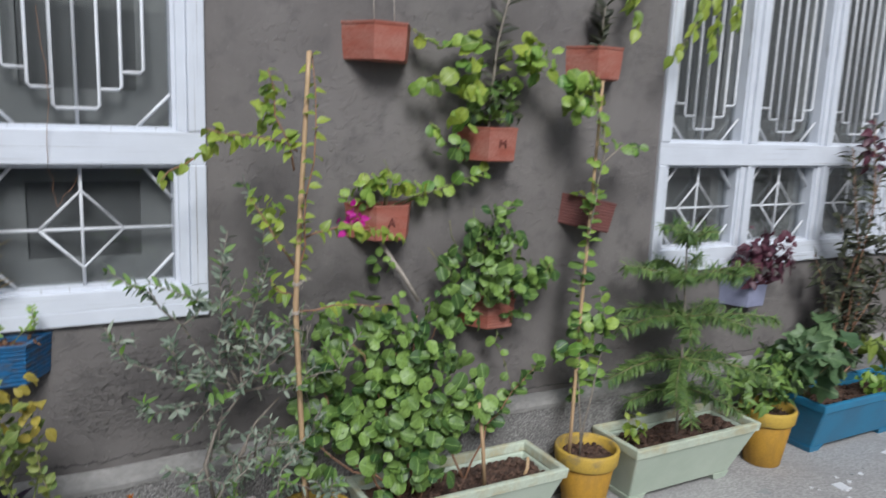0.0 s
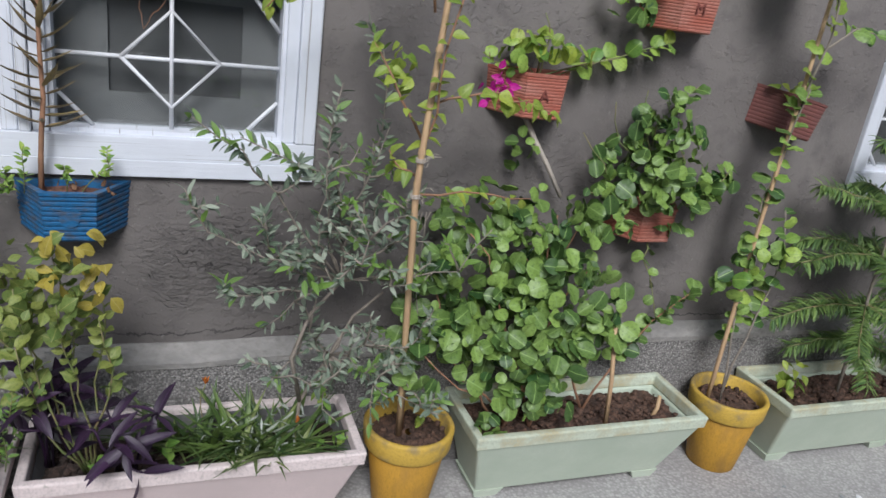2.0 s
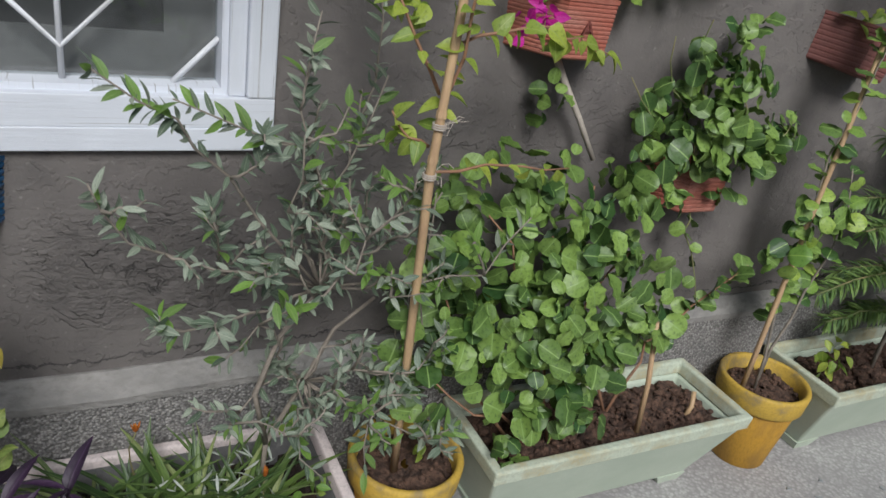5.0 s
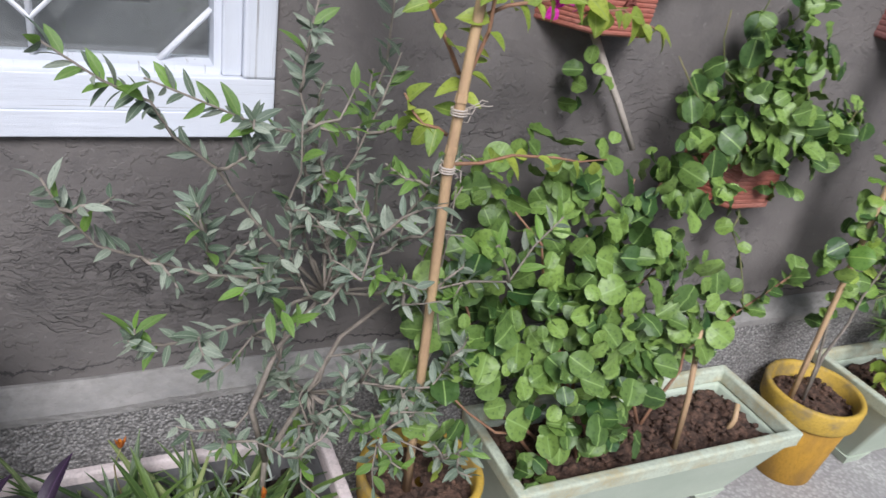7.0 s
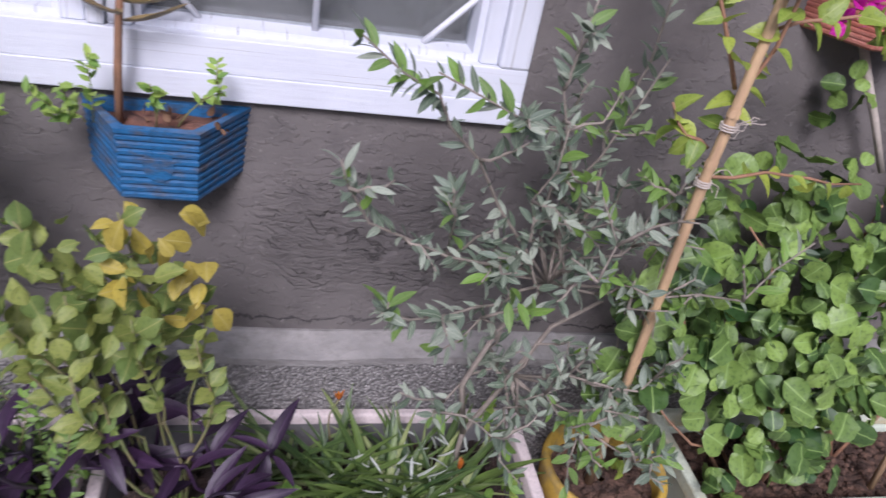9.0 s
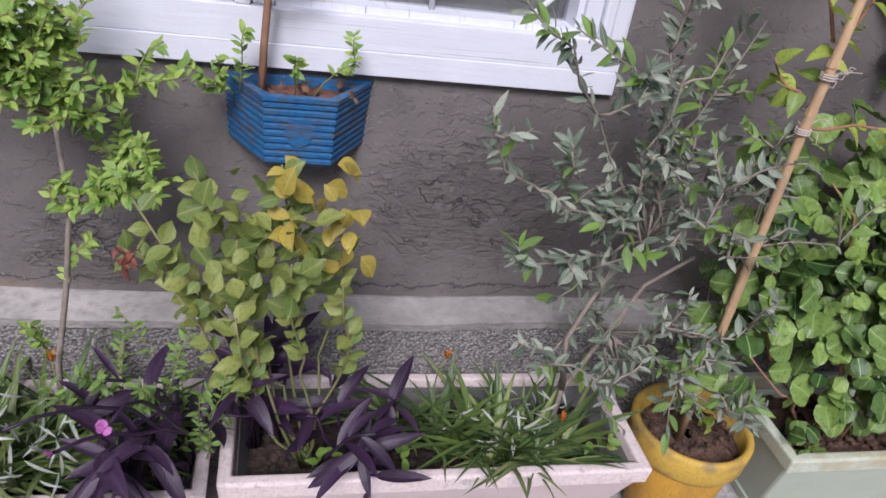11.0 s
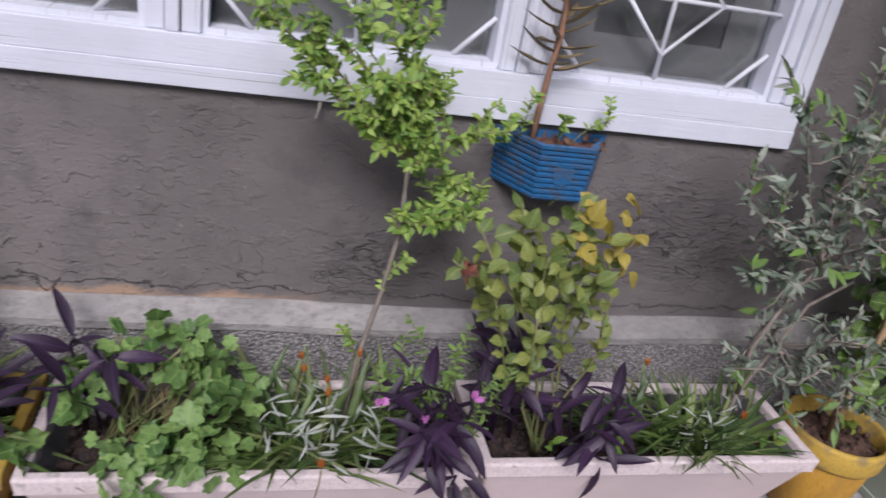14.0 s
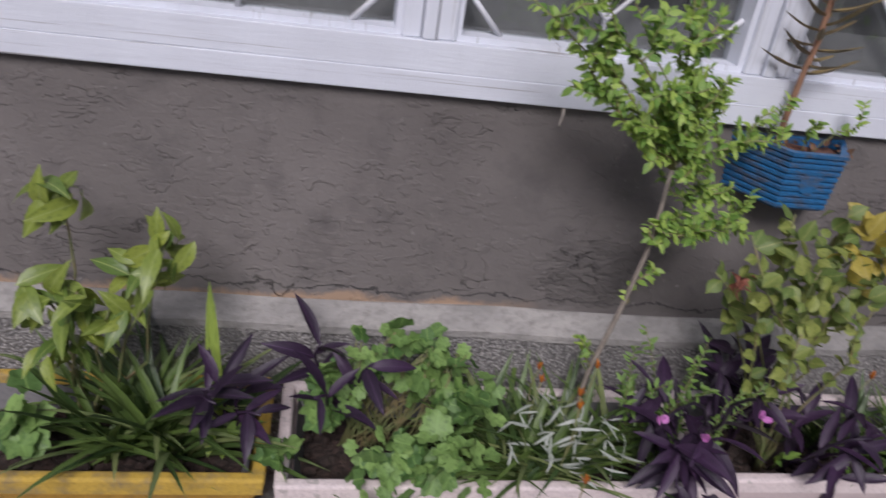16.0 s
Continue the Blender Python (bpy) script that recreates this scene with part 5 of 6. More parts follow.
def pink_troughs():
    rng = random.Random(36)
    p = purple_plant((-0.8, -0.26), (-0.86, -0.37, 0.44), rng, 10, 0.17)
    for at in ((-1.02, -0.526, 0.603), (-0.941, -0.54, 0.58), (-0.861, -0.56, 0.644)):
        stalk = part("flower_stalk", tube(bmesh.new(), bowed(rng, (-0.784, -0.34, 0.42), at, 5, 0.02, 0.03), 0.004, 0.003), L_PURPLE, p, smooth=True)
        foliage(stalk, rng, M["pink"], [(at, rand_dir(rng) + Vector((0, -0.4, 0.5)), (0, -0.6, 0.8), 0.016) for _ in range(3)], "petal", base=(0, 0, 0))
    purple_plant((-0.502, -0.26), (-0.54, -0.33, 0.4), rng, 6, 0.15)
    purple_plant((-0.648, -0.2), (-0.658, -0.27, 0.54), rng, 6, 0.1)
    purple_plant((-1.567, -0.16), (-1.588, -0.26, 0.5), rng, 4, 0.1)
    purple_plant((-1.776, -0.2), (-1.756, -0.26, 0.42), rng, 4, 0.09)
    g = tuft("strap_grass", "dense dark green strap-leaved clump with silver undersides", rng, [(-0.293, -0.22), (-0.209, -0.26), (-0.125, -0.24), (-0.355, -0.18), (-0.052, -0.25), (-0.167, -0.29), (-0.104, -0.3)], 0.25, (0.1, 0.25), 290, "grass")
    foliage(g, rng, M["silver"], clump(rng, 44, (-0.157, -0.25, 0.35), (0.155, 0.09, 0.06), (0.03, 0.07)))
    daisies(g, rng, [(-0.042, -0.27, 0.36), (-0.282, -0.16, 0.44)])
    g = tuft("strap_grass", "silver-backed gazania clump with orange blooms", rng, [(-1.181, -0.22), (-1.2, -0.29), (-1.23, -0.22), (-1.16, -0.33), (-1.097, -0.26), (-1.014, -0.26), (-1.129, -0.3), (-1.035, -0.2), (-0.941, -0.22), (-1.076, -0.31)], 0.26, (0.11, 0.26), 290, "grass", "flowering plant")
    foliage(g, rng, M["silver"], clump(rng, 70, (-1.087, -0.32, 0.4), (0.135, 0.1, 0.08), (0.03, 0.07)))
    daisies(g, rng, [(-1.141, -0.229, 0.485), (-1.134, -0.24, 0.46), (-1.019, -0.24, 0.5), (-1.097, -0.358, 0.52), (-1.092, -0.36, 0.49), (-1.106, -0.494, 0.426)])
    p = plant("geranium", (-1.463, -0.2, 0.24), "mounded pale green scalloped-leaf geranium", "geranium")
    s, up = (0.03, 0.066), (0, -0.45, 1)
    spots = []
    for n, centre, radii in ((60, (-1.42, -0.18, 0.46), (0.17, 0.06, 0.07)), (30, (-1.57, -0.22, 0.41), (0.06, 0.07, 0.06)), (50, (-1.29, -0.25, 0.42), (0.08, 0.1, 0.08)),
                             (44, (-1.42, -0.36, 0.36), (0.14, 0.05, 0.05)), (28, (-1.32, -0.37, 0.35), (0.09, 0.05, 0.06)), (8, (-1.67, -0.34, 0.33), (0.03, 0.04, 0.03)), (10, (-1.46, -0.42, 0.29), (0.09, 0.02, 0.02))):
        spots += clump(rng, n, centre, radii, s, up, 0.85, 0.1)
    stems(p, [bowed(rng, (-1.463 + rng.uniform(-0.084, 0.08), -0.2, 0.24), q[0], 4, 0.02) for q in spots[:40]], 0.0025, 0.0018, GREEN_STEM)
    rng.shuffle(spots)
    foliage(p, rng, M["geranium"], spots, cap=290)
    p = plant("seedling", (-0.418, -0.28, 0.25), "fresh green seedlings between the purple leaves", "seedling")
    spots = clump(rng, 9, (-0.543, -0.28, 0.3), (0.039, 0.03, 0.03), (0.03, 0.045), (0, -0.2, 1), 0.4, 0) + clump(rng, 8, (0.077, -0.25, 0.3), (0.048, 0.05, 0.03), (0.03, 0.045), (0, -0.2, 1), 0.4, 0) + clump(rng, 9, (0.058, -0.12, 0.36), (0.058, 0.04, 0.06), (0.03, 0.05), (0, -0.4, 1), 0.4, 0) + clump(rng, 6, (-0.376, -0.28, 0.33), (0.029, 0.03, 0.04), (0.035, 0.05), (0, -0.5, 0.8), 0.4, 0)
    foliage(p, rng, M["bright"], spots)
    p = plant("feathery_plant", (-0.836, -0.18, 0.25), "fine feathery marigold greenery", "plant")
    spots = []
    for k in range(17):
        l = bowed(rng, (-0.857 + rng.uniform(-0.104, 0.1), -0.2 + rng.uniform(-0.073, 0.05), 0.24), (-0.857 + rng.uniform(-0.167, 0.16), -0.27 + rng.uniform(-0.125, 0.1), rng.uniform(0.4, 0.6)), 5, 0.02)
        stems(p, [l], 0.0018, 0.001, GREEN_STEM)
        spots += along_line(rng, l, 28, (0.012, 0.03), 0.3, 0.95, loose=0.7)
    rng.shuffle(spots)
    foliage(p, rng, M["olive_new"], spots)


def small_tree():
    rng = random.Random(37)
    p = plant("young_tree", (-1.029, -0.2, 0.24), "leaning young tree with bright green glossy leaves", "tree")
    trunk = [Vector(q) for q in ((-1.035, -0.2, 0.24), (-1.019, -0.205, 0.47), (-0.988, -0.21, 0.64), (-0.967, -0.215, 0.8), (-0.972, -0.22, 0.95))]
    stems(p, [trunk], 0.007, 0.004, BARK, "trunk")
    lines, spots = [], []
    tips = [(trunk[4], (-1.327, -0.26, 1.24)), (trunk[4], (-1.212, -0.26, 1.16)), (trunk[4], (-1.129, -0.24, 1.24)), (trunk[4], (-1.003, -0.22, 1.24)), (trunk[4], (-0.909, -0.22, 1.13)), (trunk[4], (-0.815, -0.22, 1.03)), (trunk[4], (-1.024, -0.28, 1.1)), (trunk[4], (-1.066, -0.22, 1.02)), (trunk[4], (-0.909, -0.28, 1.02)), (trunk[4], (-1.254, -0.3, 1.3)), (trunk[4], (-1.045, -0.25, 1.3)),
            (trunk[3], (-0.805, -0.22, 0.86)), (trunk[3], (-0.888, -0.2, 0.92)), (trunk[3], (-0.941, -0.25, 0.84)), (trunk[2], (-0.941, -0.2, 0.73)), (trunk[1], (-1.045, -0.2, 0.54))]
    for a, b in tips:
        l = bowed(rng, a, b, 6, 0.03)
        lines.append(l)
        d = (Vector(b) - a).length
        spots += along_line(rng, l, int(130 * d) + 12, (0.013, 0.029), 0.18, 0.85, loose=0.6)
        for k in (1, 2, 2, 3, 3, 4, 4, 5, 5):
            if d > 0.12:
                tip = l[k] + Vector((rng.uniform(-0.073, 0.07), rng.uniform(-0.063, 0.03), rng.uniform(-0.021, 0.09)))
                tw = bowed(rng, l[k], tip, 4, 0.01)
                lines.append(tw)
                spots += along_line(rng, tw, 24, (0.013, 0.028), 0.1, 0.85, loose=0.6)
    stems(p, lines, 0.0026, 0.0012, GREEN_STEM, "branch", 5)
    rng.shuffle(spots)
    foliage(p, rng, M["bright"], spots, cap=280)


def yellow_trough():
    rng = random.Random(38)
    tuft("strap_grass", "arching green strap-leaved clump", rng, [(-1.933, -0.2), (-1.881, -0.24), (-2.006, -0.24), (-1.965, -0.16)], 0.24, (0.18, 0.33), 130, "grass")
    p = plant("blade_plant", (-1.813, -0.12, 0.24), "single upright sword-shaped leaf", "plant")
    foliage(p, rng, [leaf_mesh("sword_leaf", "strap", L_BRIGHT, 0.085, 0.3, 0.03, 7)], [((-1.808, -0.13, 0.24), (-0.031, -0.1, 1), (0, -1, 0), 0.38)])
    p = plant("citrus_sapling", (-2.069, -0.15, 0.24), "sapling with large glossy yellow-green leaves", "sapling")
    lines, spots = [], []
    for b in ((-2.059, -0.22, 0.83), (-2.038, -0.24, 0.63), (-1.881, -0.22, 0.75), (-2.121, -0.22, 0.62), (-2.069, -0.24, 0.53), (-1.985, -0.22, 0.6), (-1.923, -0.2, 0.68)):
        l = bowed(rng, (-2.069, -0.15, 0.24), b, 6, 0.03)
        lines.append(l)
        spots += clump(rng, 13, (b[0], b[1], b[2] - 0.015), (0.048, 0.035, 0.03), (0.06, 0.105), (0, -0.6, 0.8), 0.6, 0.4)
    stems(p, lines, 0.004, 0.002, GREEN_STEM)
    foliage(p, rng, M["broad"], spots)
    p = plant("seedling", (-2.142, -0.25, 0.24), "round-leaved green seedling by the grass", "seedling")
    foliage(p, rng, M["geranium"], clump(rng, 9, (-2.153, -0.24, 0.34), (0.058, 0.05, 0.05), (0.06, 0.08), (0, -0.4, 1), 0.4, 0))
    p = plant("seedling", (-1.766, -0.24, 0.24), "small leafy green seedling in the trough's corner", "seedling")
    foliage(p, rng, M["bright"], clump(rng, 14, (-1.776, -0.24, 0.31), (0.048, 0.05, 0.05), (0.035, 0.055), (0, -0.4, 1), 0.4, 0))


def red_pot_plants():
    rng = random.Random(39)
    s = (0.036, 0.06)
    p = plant("creeper", (1.107, -0.06, 0.93), "trailing round-leaved creeper spilling from a clay pot")
    lines = [bowed(rng, (1.107, -0.06, 0.93), b, 6, 0.03) for b in ((0.774, -0.12, 1.2), (0.851, -0.14, 1.3), (0.967, -0.12, 1.34), (1.16, -0.1, 1.36), (1.102, -0.15, 1.18), (1.354, -0.12, 1.12), (0.832, -0.12, 1.02), (1.228, -0.14, 0.9), (1.151, -0.18, 0.6))]
    stems(p, lines, 0.003, 0.0015, GREEN_STEM)
    spots = clump(rng, 95, (1.06, -0.14, 1.14), (0.164, 0.09, 0.15), s) + clump(rng, 26, (0.9, -0.13, 1.12), (0.087, 0.06, 0.12), s) + clump(rng, 46, (1.12, -0.16, 1.03), (0.155, 0.06, 0.07), s) + clump(rng, 9, (0.619, -0.06, 1.13), (0.039, 0.02, 0.07), (0.03, 0.05)) + clump(rng, 14, (1.28, -0.14, 1.08), (0.097, 0.05, 0.06), s) + clump(rng, 20, (1.04, -0.12, 1.29), (0.116, 0.06, 0.06), s)
    spots += along_line(rng, lines[3], 12, s, 0.5) + along_line(rng, lines[5], 16, s, 0.35) + along_line(rng, lines[7], 10, s, 0.3) + along_line(rng, lines[8], 7, (0.035, 0.05), 0.3)
    foliage(p, rng, M["vine"], spots, cap=280)
    p = plant("leafy_creeper", (0.624, -0.06, 1.35), "yellow-green leafy plant trailing from the lettered pot")
    lines = [bowed(rng, (0.619, -0.06, 1.34), b, 5, 0.02) for b in ((0.532, -0.08, 1.47), (0.6, -0.09, 1.52), (0.696, -0.09, 1.45), (0.445, -0.1, 1.4), (0.87, -0.09, 1.42), (1.044, -0.08, 1.48))]
    stems(p, lines, 0.003, 0.0015, GREEN_STEM)
    spots = clump(rng, 26, (0.58, -0.09, 1.45), (0.087, 0.05, 0.06), (0.035, 0.055), (0, -0.6, 0.8)) + clump(rng, 12, (0.696, -0.1, 1.43), (0.068, 0.05, 0.03), (0.035, 0.055)) + along_line(rng, lines[5], 18, (0.035, 0.06), 0.25) + along_line(rng, lines[3], 6, (0.03, 0.05), 0.4)
    foliage(p, rng, M["lime_round"], spots)
    p = plant("shrub_in_pot", (1.078, -0.06, 1.64), "bushy plant with a spiky brown succulent stem", "shrub")
    l = bowed(rng, (1.044, -0.07, 1.63), (1.102, -0.08, 2.12), 6, 0.01)
    stems(p, [l], 0.006, 0.004, BARK)
    foliage(p, rng, M["dark"], along_line(rng, l, 34, (0.05, 0.09), 0.1, 0.9, hang=-0.2) + clump(rng, 24, (1.093, -0.1, 1.74), (0.087, 0.05, 0.08), (0.04, 0.06)))
    foliage(p, rng, M["lime_round"], clump(rng, 30, (0.919, -0.13, 1.86), (0.077, 0.05, 0.13), (0.045, 0.075)) + clump(rng, 34, (1.18, -0.13, 1.9), (0.116, 0.06, 0.1), (0.045, 0.075)) + clump(rng, 8, (0.774, -0.12, 1.79), (0.068, 0.03, 0.04), (0.04, 0.06)) + clump(rng, 9, (0.899, -0.12, 1.68), (0.048, 0.03, 0.04), (0.045, 0.065)))
    foliage(p, rng, M["vine"], clump(rng, 36, (1.044, -0.08, 1.76), (0.116, 0.05, 0.1), (0.04, 0.06)) + clump(rng, 12, (0.89, -0.1, 1.56), (0.087, 0.03, 0.06), (0.04, 0.06)))
    v = plant("thin_vine", (0.696, -0.08, 1.95), "thin vine looping between the upper clay pots", "vine")
    l = bowed(rng, (0.696, -0.08, 1.98), (0.919, -0.1, 1.98), 5, 0.02, -0.04)
    l2 = bowed(rng, (0.774, -0.1, 1.66), (0.832, -0.1, 1.58), 4, 0.01)
    stems(v, [l, l2], 0.002, 0.0015, GREEN_STEM)
    foliage(v, rng, M["lime_round"], along_line(rng, l, 14, (0.04, 0.06), 0.05) + along_line(rng, l2, 7, (0.035, 0.05), 0.05))
    w = thing("wire_stem", (0.58, -0.06, 1.98), "two bare pinkish stems rising from the pot", "stem")
    stems(w, [bowed(rng, (0.561, -0.07, 1.97), (0.551, -0.06, 2.3), 4, 0.01), bowed(rng, (0.638, -0.07, 1.97), (0.648, -0.06, 2.3), 4, 0.01)], 0.002, 0.0015, STRING)
    p = plant("palm_seedling", (1.567, -0.06, 1.97), "dark pointed-leaved seedling in the upper clay pot")
    l = bowed(rng, (1.567, -0.07, 1.96), (1.567, -0.08, 2.14), 4, 0.005)
    stems(p, [l], 0.004, 0.003, BARK)
    foliage(p, rng, M["dark"], along_line(rng, l, 26, (0.06, 0.1), 0.1, 0.8, hang=-0.4) + clump(rng, 10, (1.547, -0.09, 1.98), (0.097, 0.04, 0.03), (0.03, 0.05)))
    p = plant("seedling", (1.581, -0.06, 1.33), "sparse green shoots in the askew pot", "seedling")
    foliage(p, rng, M["lime"], clump(rng, 14, (1.567, -0.09, 1.38), (0.097, 0.03, 0.03), (0.03, 0.05)))
    st = thing("leaning_stick", (0.611, -0.04, 1.225), "bare pale stick leaning under the lettered pot", "stick")
    part("twig", tube(bmesh.new(), [(0.611, -0.04, 1.226), (0.658, -0.05, 1.15), (0.711, -0.05, 1.08), (0.774, -0.06, 0.98)], 0.009, 0.007, 7), STRING, st, smooth=True)
    for x, y, z, dx, dz in ((0.985, -0.27, 0.25, -0.035, 0.36), (1.19, -0.24, 0.25, 0.03, 0.07)):
        st = thing("short_stick", (x, y, z), "short pale stick pushed into the soil", "stick")
        part("twig", tube(bmesh.new(), [(x, y, z), (x + dx / 2, y, z + dz / 2), (x + dx, y + 0.02, z + dz)], 0.008, 0.007, 7), CANE, st, smooth=True)


def second_climber():
    rng = random.Random(40)
    cane("bamboo_cane", [(1.45, -0.2, 0.27), (1.455, -0.2, 0.9), (1.47, -0.2, 1.4), (1.48, -0.2, 1.84)], "slim tan cane carrying a green climber", 0.008)
    p = plant("climber", (1.499, -0.2, 0.26), "green climber twisting up a slim cane")
    l = bowed(rng, (1.509, -0.2, 0.26), (1.48, -0.22, 1.4), 9, 0.03)
    l2 = bowed(rng, (1.48, -0.2, 1.3), (1.412, -0.2, 1.86), 5, 0.03)
    l3 = bowed(rng, (1.509, -0.2, 0.3), (1.547, -0.2, 1.0), 6, 0.04)
    l4 = bowed(rng, (1.489, -0.2, 1.5), (1.721, -0.18, 1.58), 4, 0.02, 0.03)
    stems(p, [l, l2, l3, l4], 0.005, 0.002, BARK)
    s = (0.04, 0.065)
    spots = along_line(rng, l, 44, s, 0.22, hang=0.3) + along_line(rng, l3, 18, s, 0.4, hang=0.3) + along_line(rng, l4, 8, s, 0.3)
    spots += clump(rng, 24, (1.499, -0.2, 0.82), (0.116, 0.06, 0.12), s) + clump(rng, 10, (1.363, -0.2, 0.74), (0.068, 0.04, 0.04), s)
    foliage(p, rng, M["vine"] + M["lime_round"][1:], spots)
    foliage(p, rng, M["lime_round"], clump(rng, 34, (1.412, -0.18, 1.8), (0.087, 0.05, 0.12), (0.05, 0.08)) + along_line(rng, l2, 14, s, 0.05))
    q = plant("seedling", (1.789, -0.25, 0.25), "leggy green seedling in the trough's corner", "seedling")
    foliage(q, rng, M["lime"], clump(rng, 22, (1.779, -0.22, 0.37), (0.087, 0.05, 0.07), (0.035, 0.055), (0, -0.4, 1)))


def young_fir():
    rng = random.Random(41)
    p = plant("fir_sapling", (2.079, -0.2, 0.25), "young pine-like sapling with tiered feathery branches", "sapling")
    trunk = bowed(rng, (2.079, -0.2, 0.25), (1.982, -0.24, 1.2), 8, 0.01)
    stems(p, [trunk], 0.008, 0.004, BARK, "trunk")
    spots = []
    for tier, (z, reach, drop, count) in enumerate(((1.18, 0.12, 0.02, 5), (1.02, 0.3, 0.02, 6), (0.84, 0.42, -0.04, 7), (0.64, 0.4, -0.1, 7), (0.5, 0.26, -0.1, 5))):
        t = (z - 0.25) / 0.95
        i = min(int(t * 8), 7)
        root = trunk[i].lerp(trunk[i + 1], t * 8 - i)
        for k in range(count):
            a = k * math.tau / count + tier * 0.7
            dy = math.sin(a) * reach
            tip = root + Vector((math.cos(a) * reach, max(min(dy, 0.16), -0.24) - 0.02, drop + 0.04))
            l = bowed(rng, root, tip, 6, 0.01, 0.02)
            stems(p, [l], 0.0035, 0.002, GREEN_STEM, "branch", 5)
            spots += along_line(rng, l, int(520 * reach) + 60, (0.035, 0.07), 0.05, 1.1, (0, -0.3, 1), 0.45, 0.3)
    rng.shuffle(spots)
    foliage(p, rng, M["needle"], spots, "needle", cap=0)


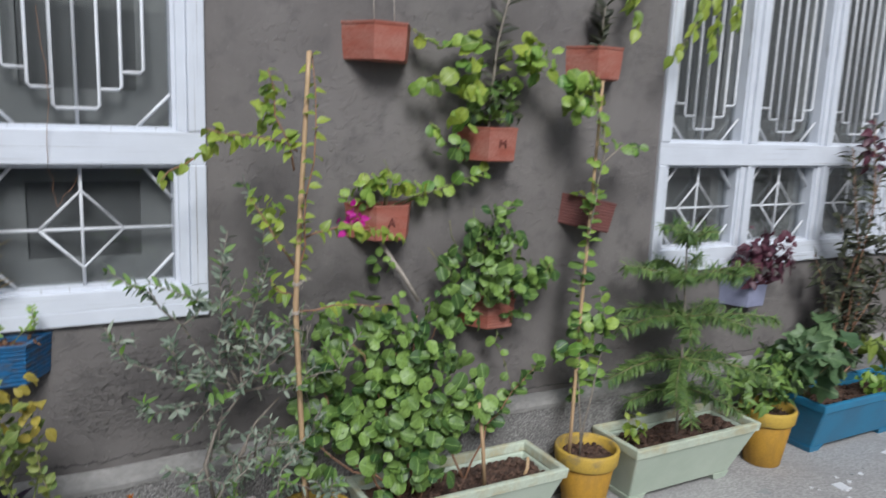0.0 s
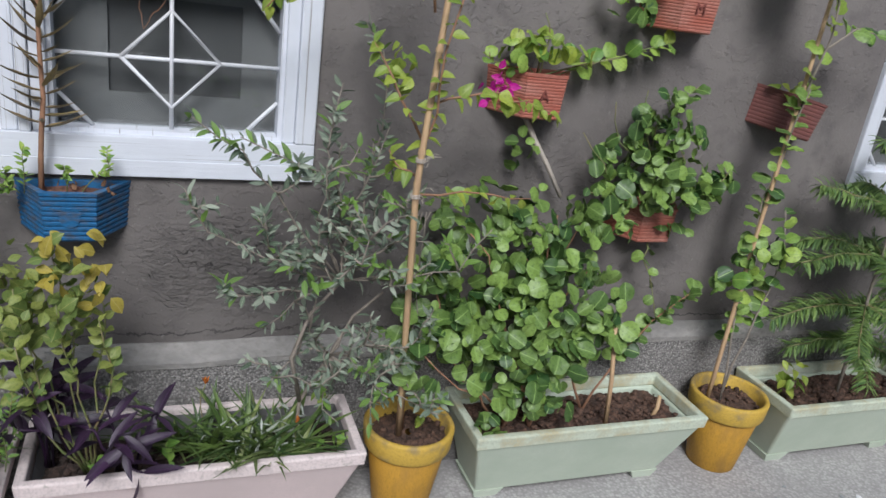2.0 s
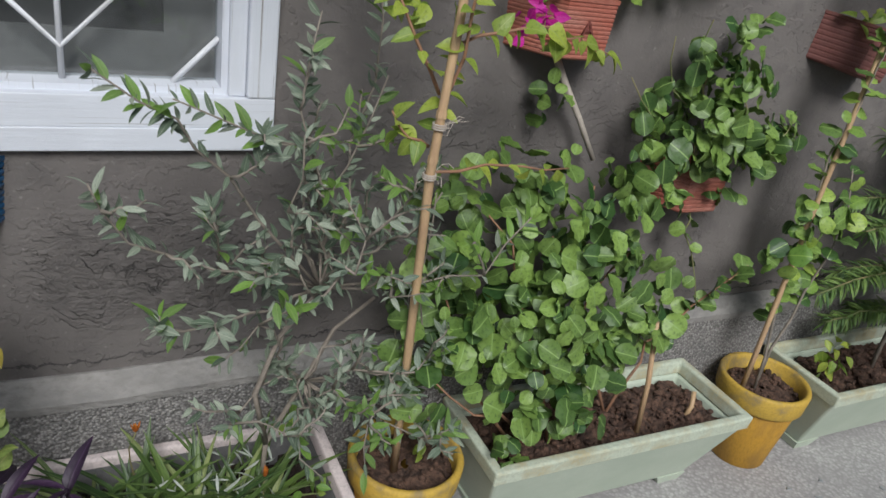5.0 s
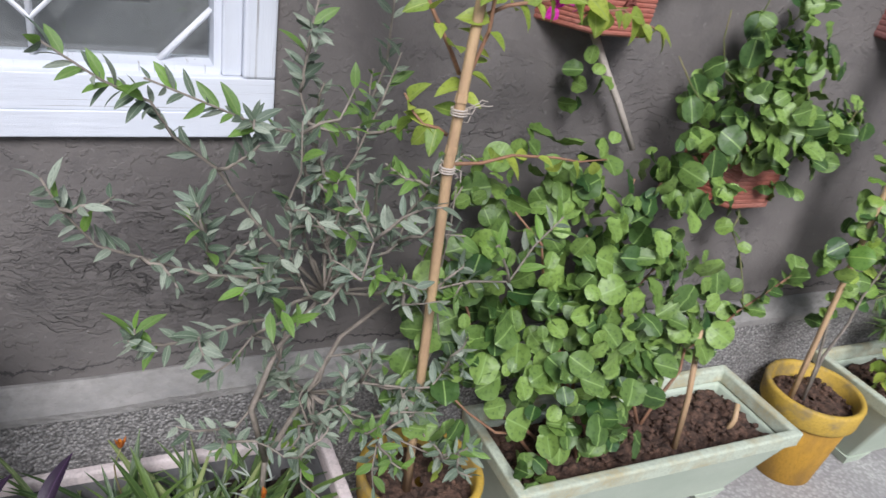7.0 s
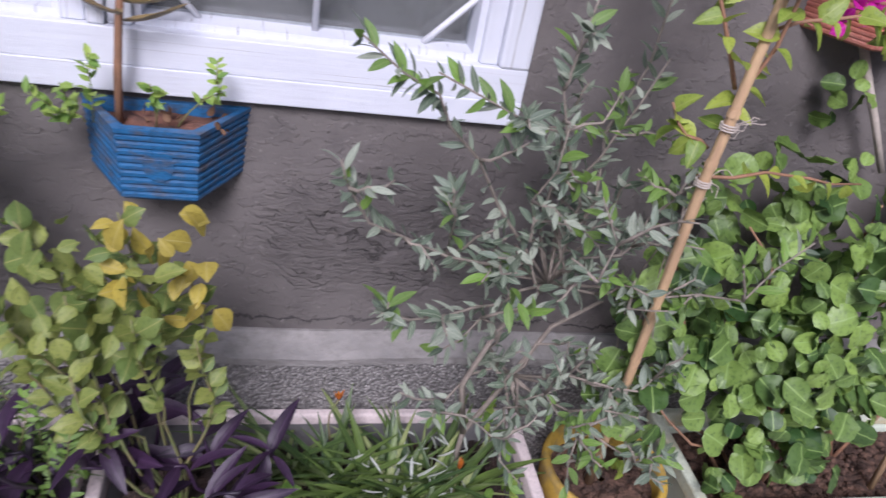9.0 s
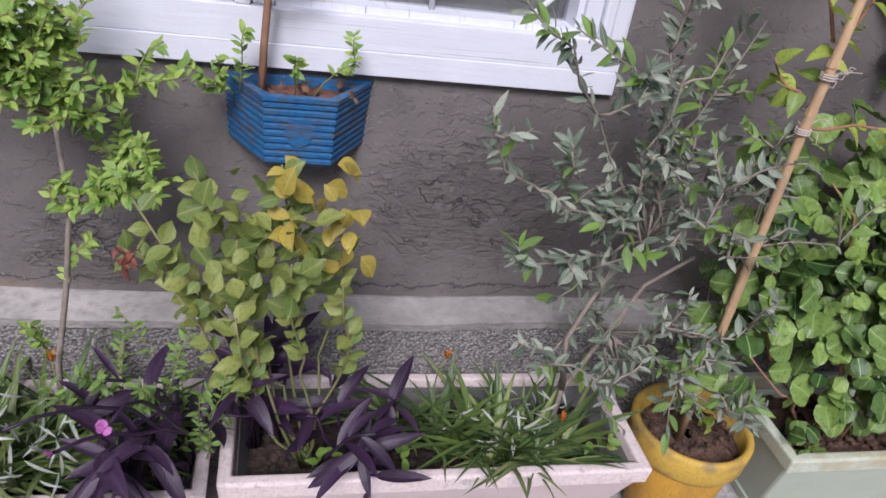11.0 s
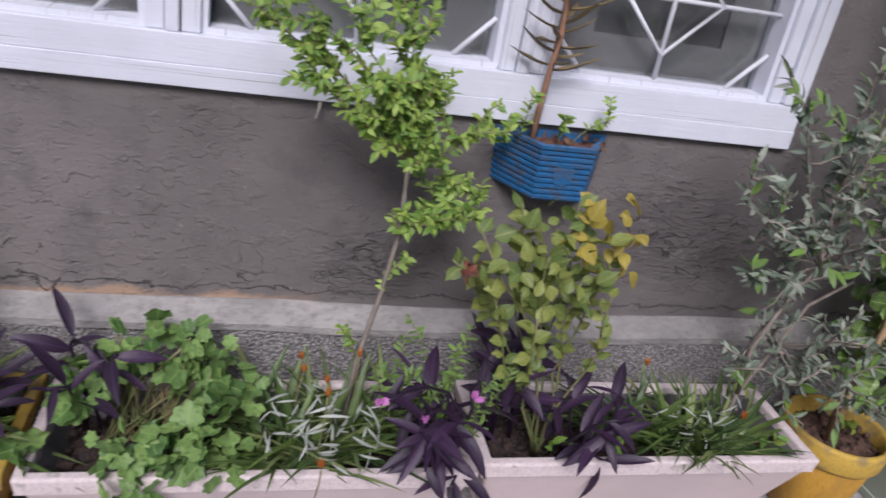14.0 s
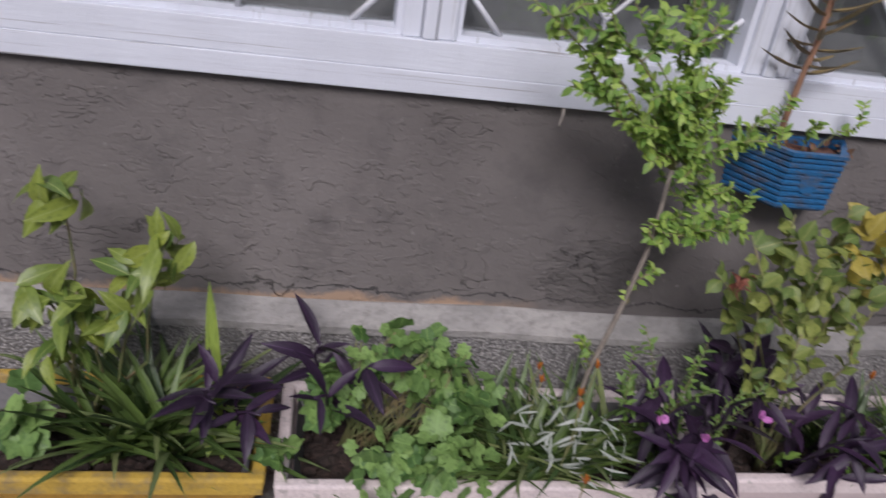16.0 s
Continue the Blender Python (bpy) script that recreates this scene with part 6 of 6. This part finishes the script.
def right_end():
    rng = random.Random(42)
    p = plant("bushy_plant", (2.708, -0.2, 0.26), "bushy small-leaved greenery over a yellow pot")
    foliage(p, rng, M["bush"], clump(rng, 260, (2.63, -0.22, 0.46), (0.251, 0.13, 0.17), (0.05, 0.08), (0, -0.6, 0.8)), cap=160)
    p = plant("broad_leaf_plant", (2.998, -0.2, 0.25), "plant with broad soft lobed leaves in a blue trough")
    spots = clump(rng, 50, (2.949, -0.24, 0.56), (0.193, 0.1, 0.16), (0.12, 0.17), (0, -0.8, 0.6), 0.5, 0.5)
    stems(p, [bowed(rng, (2.998, -0.2, 0.25), q[0], 4, 0.02) for q in spots[:14]], 0.004, 0.003, GREEN_STEM)
    foliage(p, rng, M["dusky_lobed"], spots)
    p = plant("dark_shrub", (3.239, -0.17, 0.25), "tall dark-leaved shrub with bare twisted stems", "shrub")
    lines, spots = [], []
    for b in ((2.998, -0.15, 1.05), (3.172, -0.15, 1.25), (3.191, -0.15, 1.6), (3.346, -0.15, 1.75), (3.481, -0.15, 1.5), (3.626, -0.15, 1.05), (3.385, -0.16, 1.1), (3.288, -0.18, 0.8), (3.53, -0.18, 0.7)):
        l = bowed(rng, (3.239, -0.17, 0.25), b, 7, 0.05)
        lines.append(l)
        spots += along_line(rng, l, 75, (0.05, 0.1), 0.22, 0.9, loose=0.7)
    spots += clump(rng, 260, (3.4, -0.2, 0.95), (0.36, 0.1, 0.42), (0.05, 0.09), hang=0.2, loose=0.8)
    stems(p, lines, 0.006, 0.002, BROWN_STEM)
    foliage(p, rng, M["dark"], spots, cap=280)
    foliage(p, rng, M["wine"], clump(rng, 40, (3.385, -0.18, 1.62), (0.193, 0.08, 0.12), (0.06, 0.09)))
    p = plant("trailing_plant", (3.578, -0.28, 0.26), "green plant trailing over the blue rim")
    foliage(p, rng, M["bright"], clump(rng, 60, (3.53, -0.28, 0.36), (0.193, 0.09, 0.1), (0.05, 0.08)))
    foliage(p, rng, M["broad"], clump(rng, 16, (3.481, -0.22, 0.58), (0.116, 0.06, 0.12), (0.1, 0.16)))
    p = plant("wine_leaf_plant", (2.63, -0.06, 0.92), "wine-red leafy plant in the lilac pot")
    foliage(p, rng, M["wine"], clump(rng, 130, (2.64, -0.13, 1.06), (0.2, 0.09, 0.14), (0.05, 0.085)))
    p = plant("hanging_vine", (2.031, -0.1, 2.6), "light green vine hanging before the window", "vine")
    lines, spots = [], []
    for a, b in (((2.224, -0.1, 2.62), (1.886, -0.15, 1.95)), ((2.224, -0.1, 2.62), (2.127, -0.15, 2.0)), ((2.321, -0.1, 2.62), (2.253, -0.15, 2.12)), ((1.934, -0.1, 2.62), (1.683, -0.15, 2.04)), ((1.837, -0.1, 2.62), (1.625, -0.15, 2.15))):
        l = bowed(rng, a, b, 6, 0.05)
        lines.append(l)
        spots += along_line(rng, l, 26, (0.045, 0.075), 0.1, 0.7, hang=0.9)
    stems(p, lines, 0.003, 0.0015, GREEN_STEM)
    foliage(p, rng, M["lime"], spots)


vine_trough()
cane_climber()
olive_bush()
blue_pot_plant()
rose_bush()
pink_troughs()
small_tree()
yellow_trough()
red_pot_plants()
second_climber()
young_fir()
right_end()


def paving_chips():
    rng = random.Random(51)
    ground = bpy.data.objects["ground"]
    shapes = []
    for k in range(6):
        n = rng.choice((3, 4, 5))
        pts = [(math.cos(a + rng.uniform(-0.418, 0.4)) * rng.uniform(0.6, 1), math.sin(a) * rng.uniform(0.6, 1)) for a in (j * math.tau / n for j in range(n))]
        for paint in (CHIP_WHITE, CHIP_GREY):
            bm = loft(bmesh.new(), [[(x, y, -0.01) for x, y in pts], [(x, y, 0.0) for x, y in pts]])
            shapes.append(mesh_of("stone_chip", bm, paint))
    for k in range(230):
        big = k < 14
        x, y = rng.uniform(0.5, 4.5), rng.uniform(-1.567, -0.38)
        if big:
            x, y = rng.uniform(2.3, 4.2), rng.uniform(-1.045, -0.42)
        ob = new("stone_chip", rng.choice(shapes))
        size = rng.uniform(0.035, 0.075) if big else rng.uniform(0.006, 0.018)
        ob.parent = ground
        ob.matrix_basis = pose(x, y, 0.0042, 0, 0, rng.uniform(0, 360)) @ Matrix.Diagonal((size, size, 1, 1))


def window_tendrils():
    rng = random.Random(52)
    t = thing("dry_tendril", (-0.46, -0.02, 1.55), "hair-thin dry tendril caught on the window", "tendril")
    for a, b in (((-0.47, -0.022, 1.95), (-0.46, -0.022, 1.5)), ((-0.46, 0.03, 1.48), (-0.439, 0.034, 1.36)), ((-0.439, 0.034, 1.36), (-0.376, 0.034, 1.46))):
        part("strand", tube(bmesh.new(), bowed(rng, a, b, 8, 0.012), 0.0009, sides=4), BROWN_STEM, t)
    t = thing("twig_stub", (-1.134, -0.02, 0.985), "small pale twig poking from under the sill", "twig")
    part("twig", tube(bmesh.new(), [(-1.134, -0.01, 0.992), (-1.137, -0.022, 0.975), (-1.143, -0.03, 0.955)], 0.004, 0.002, 6), STRING, t)


paving_chips()
window_tendrils()
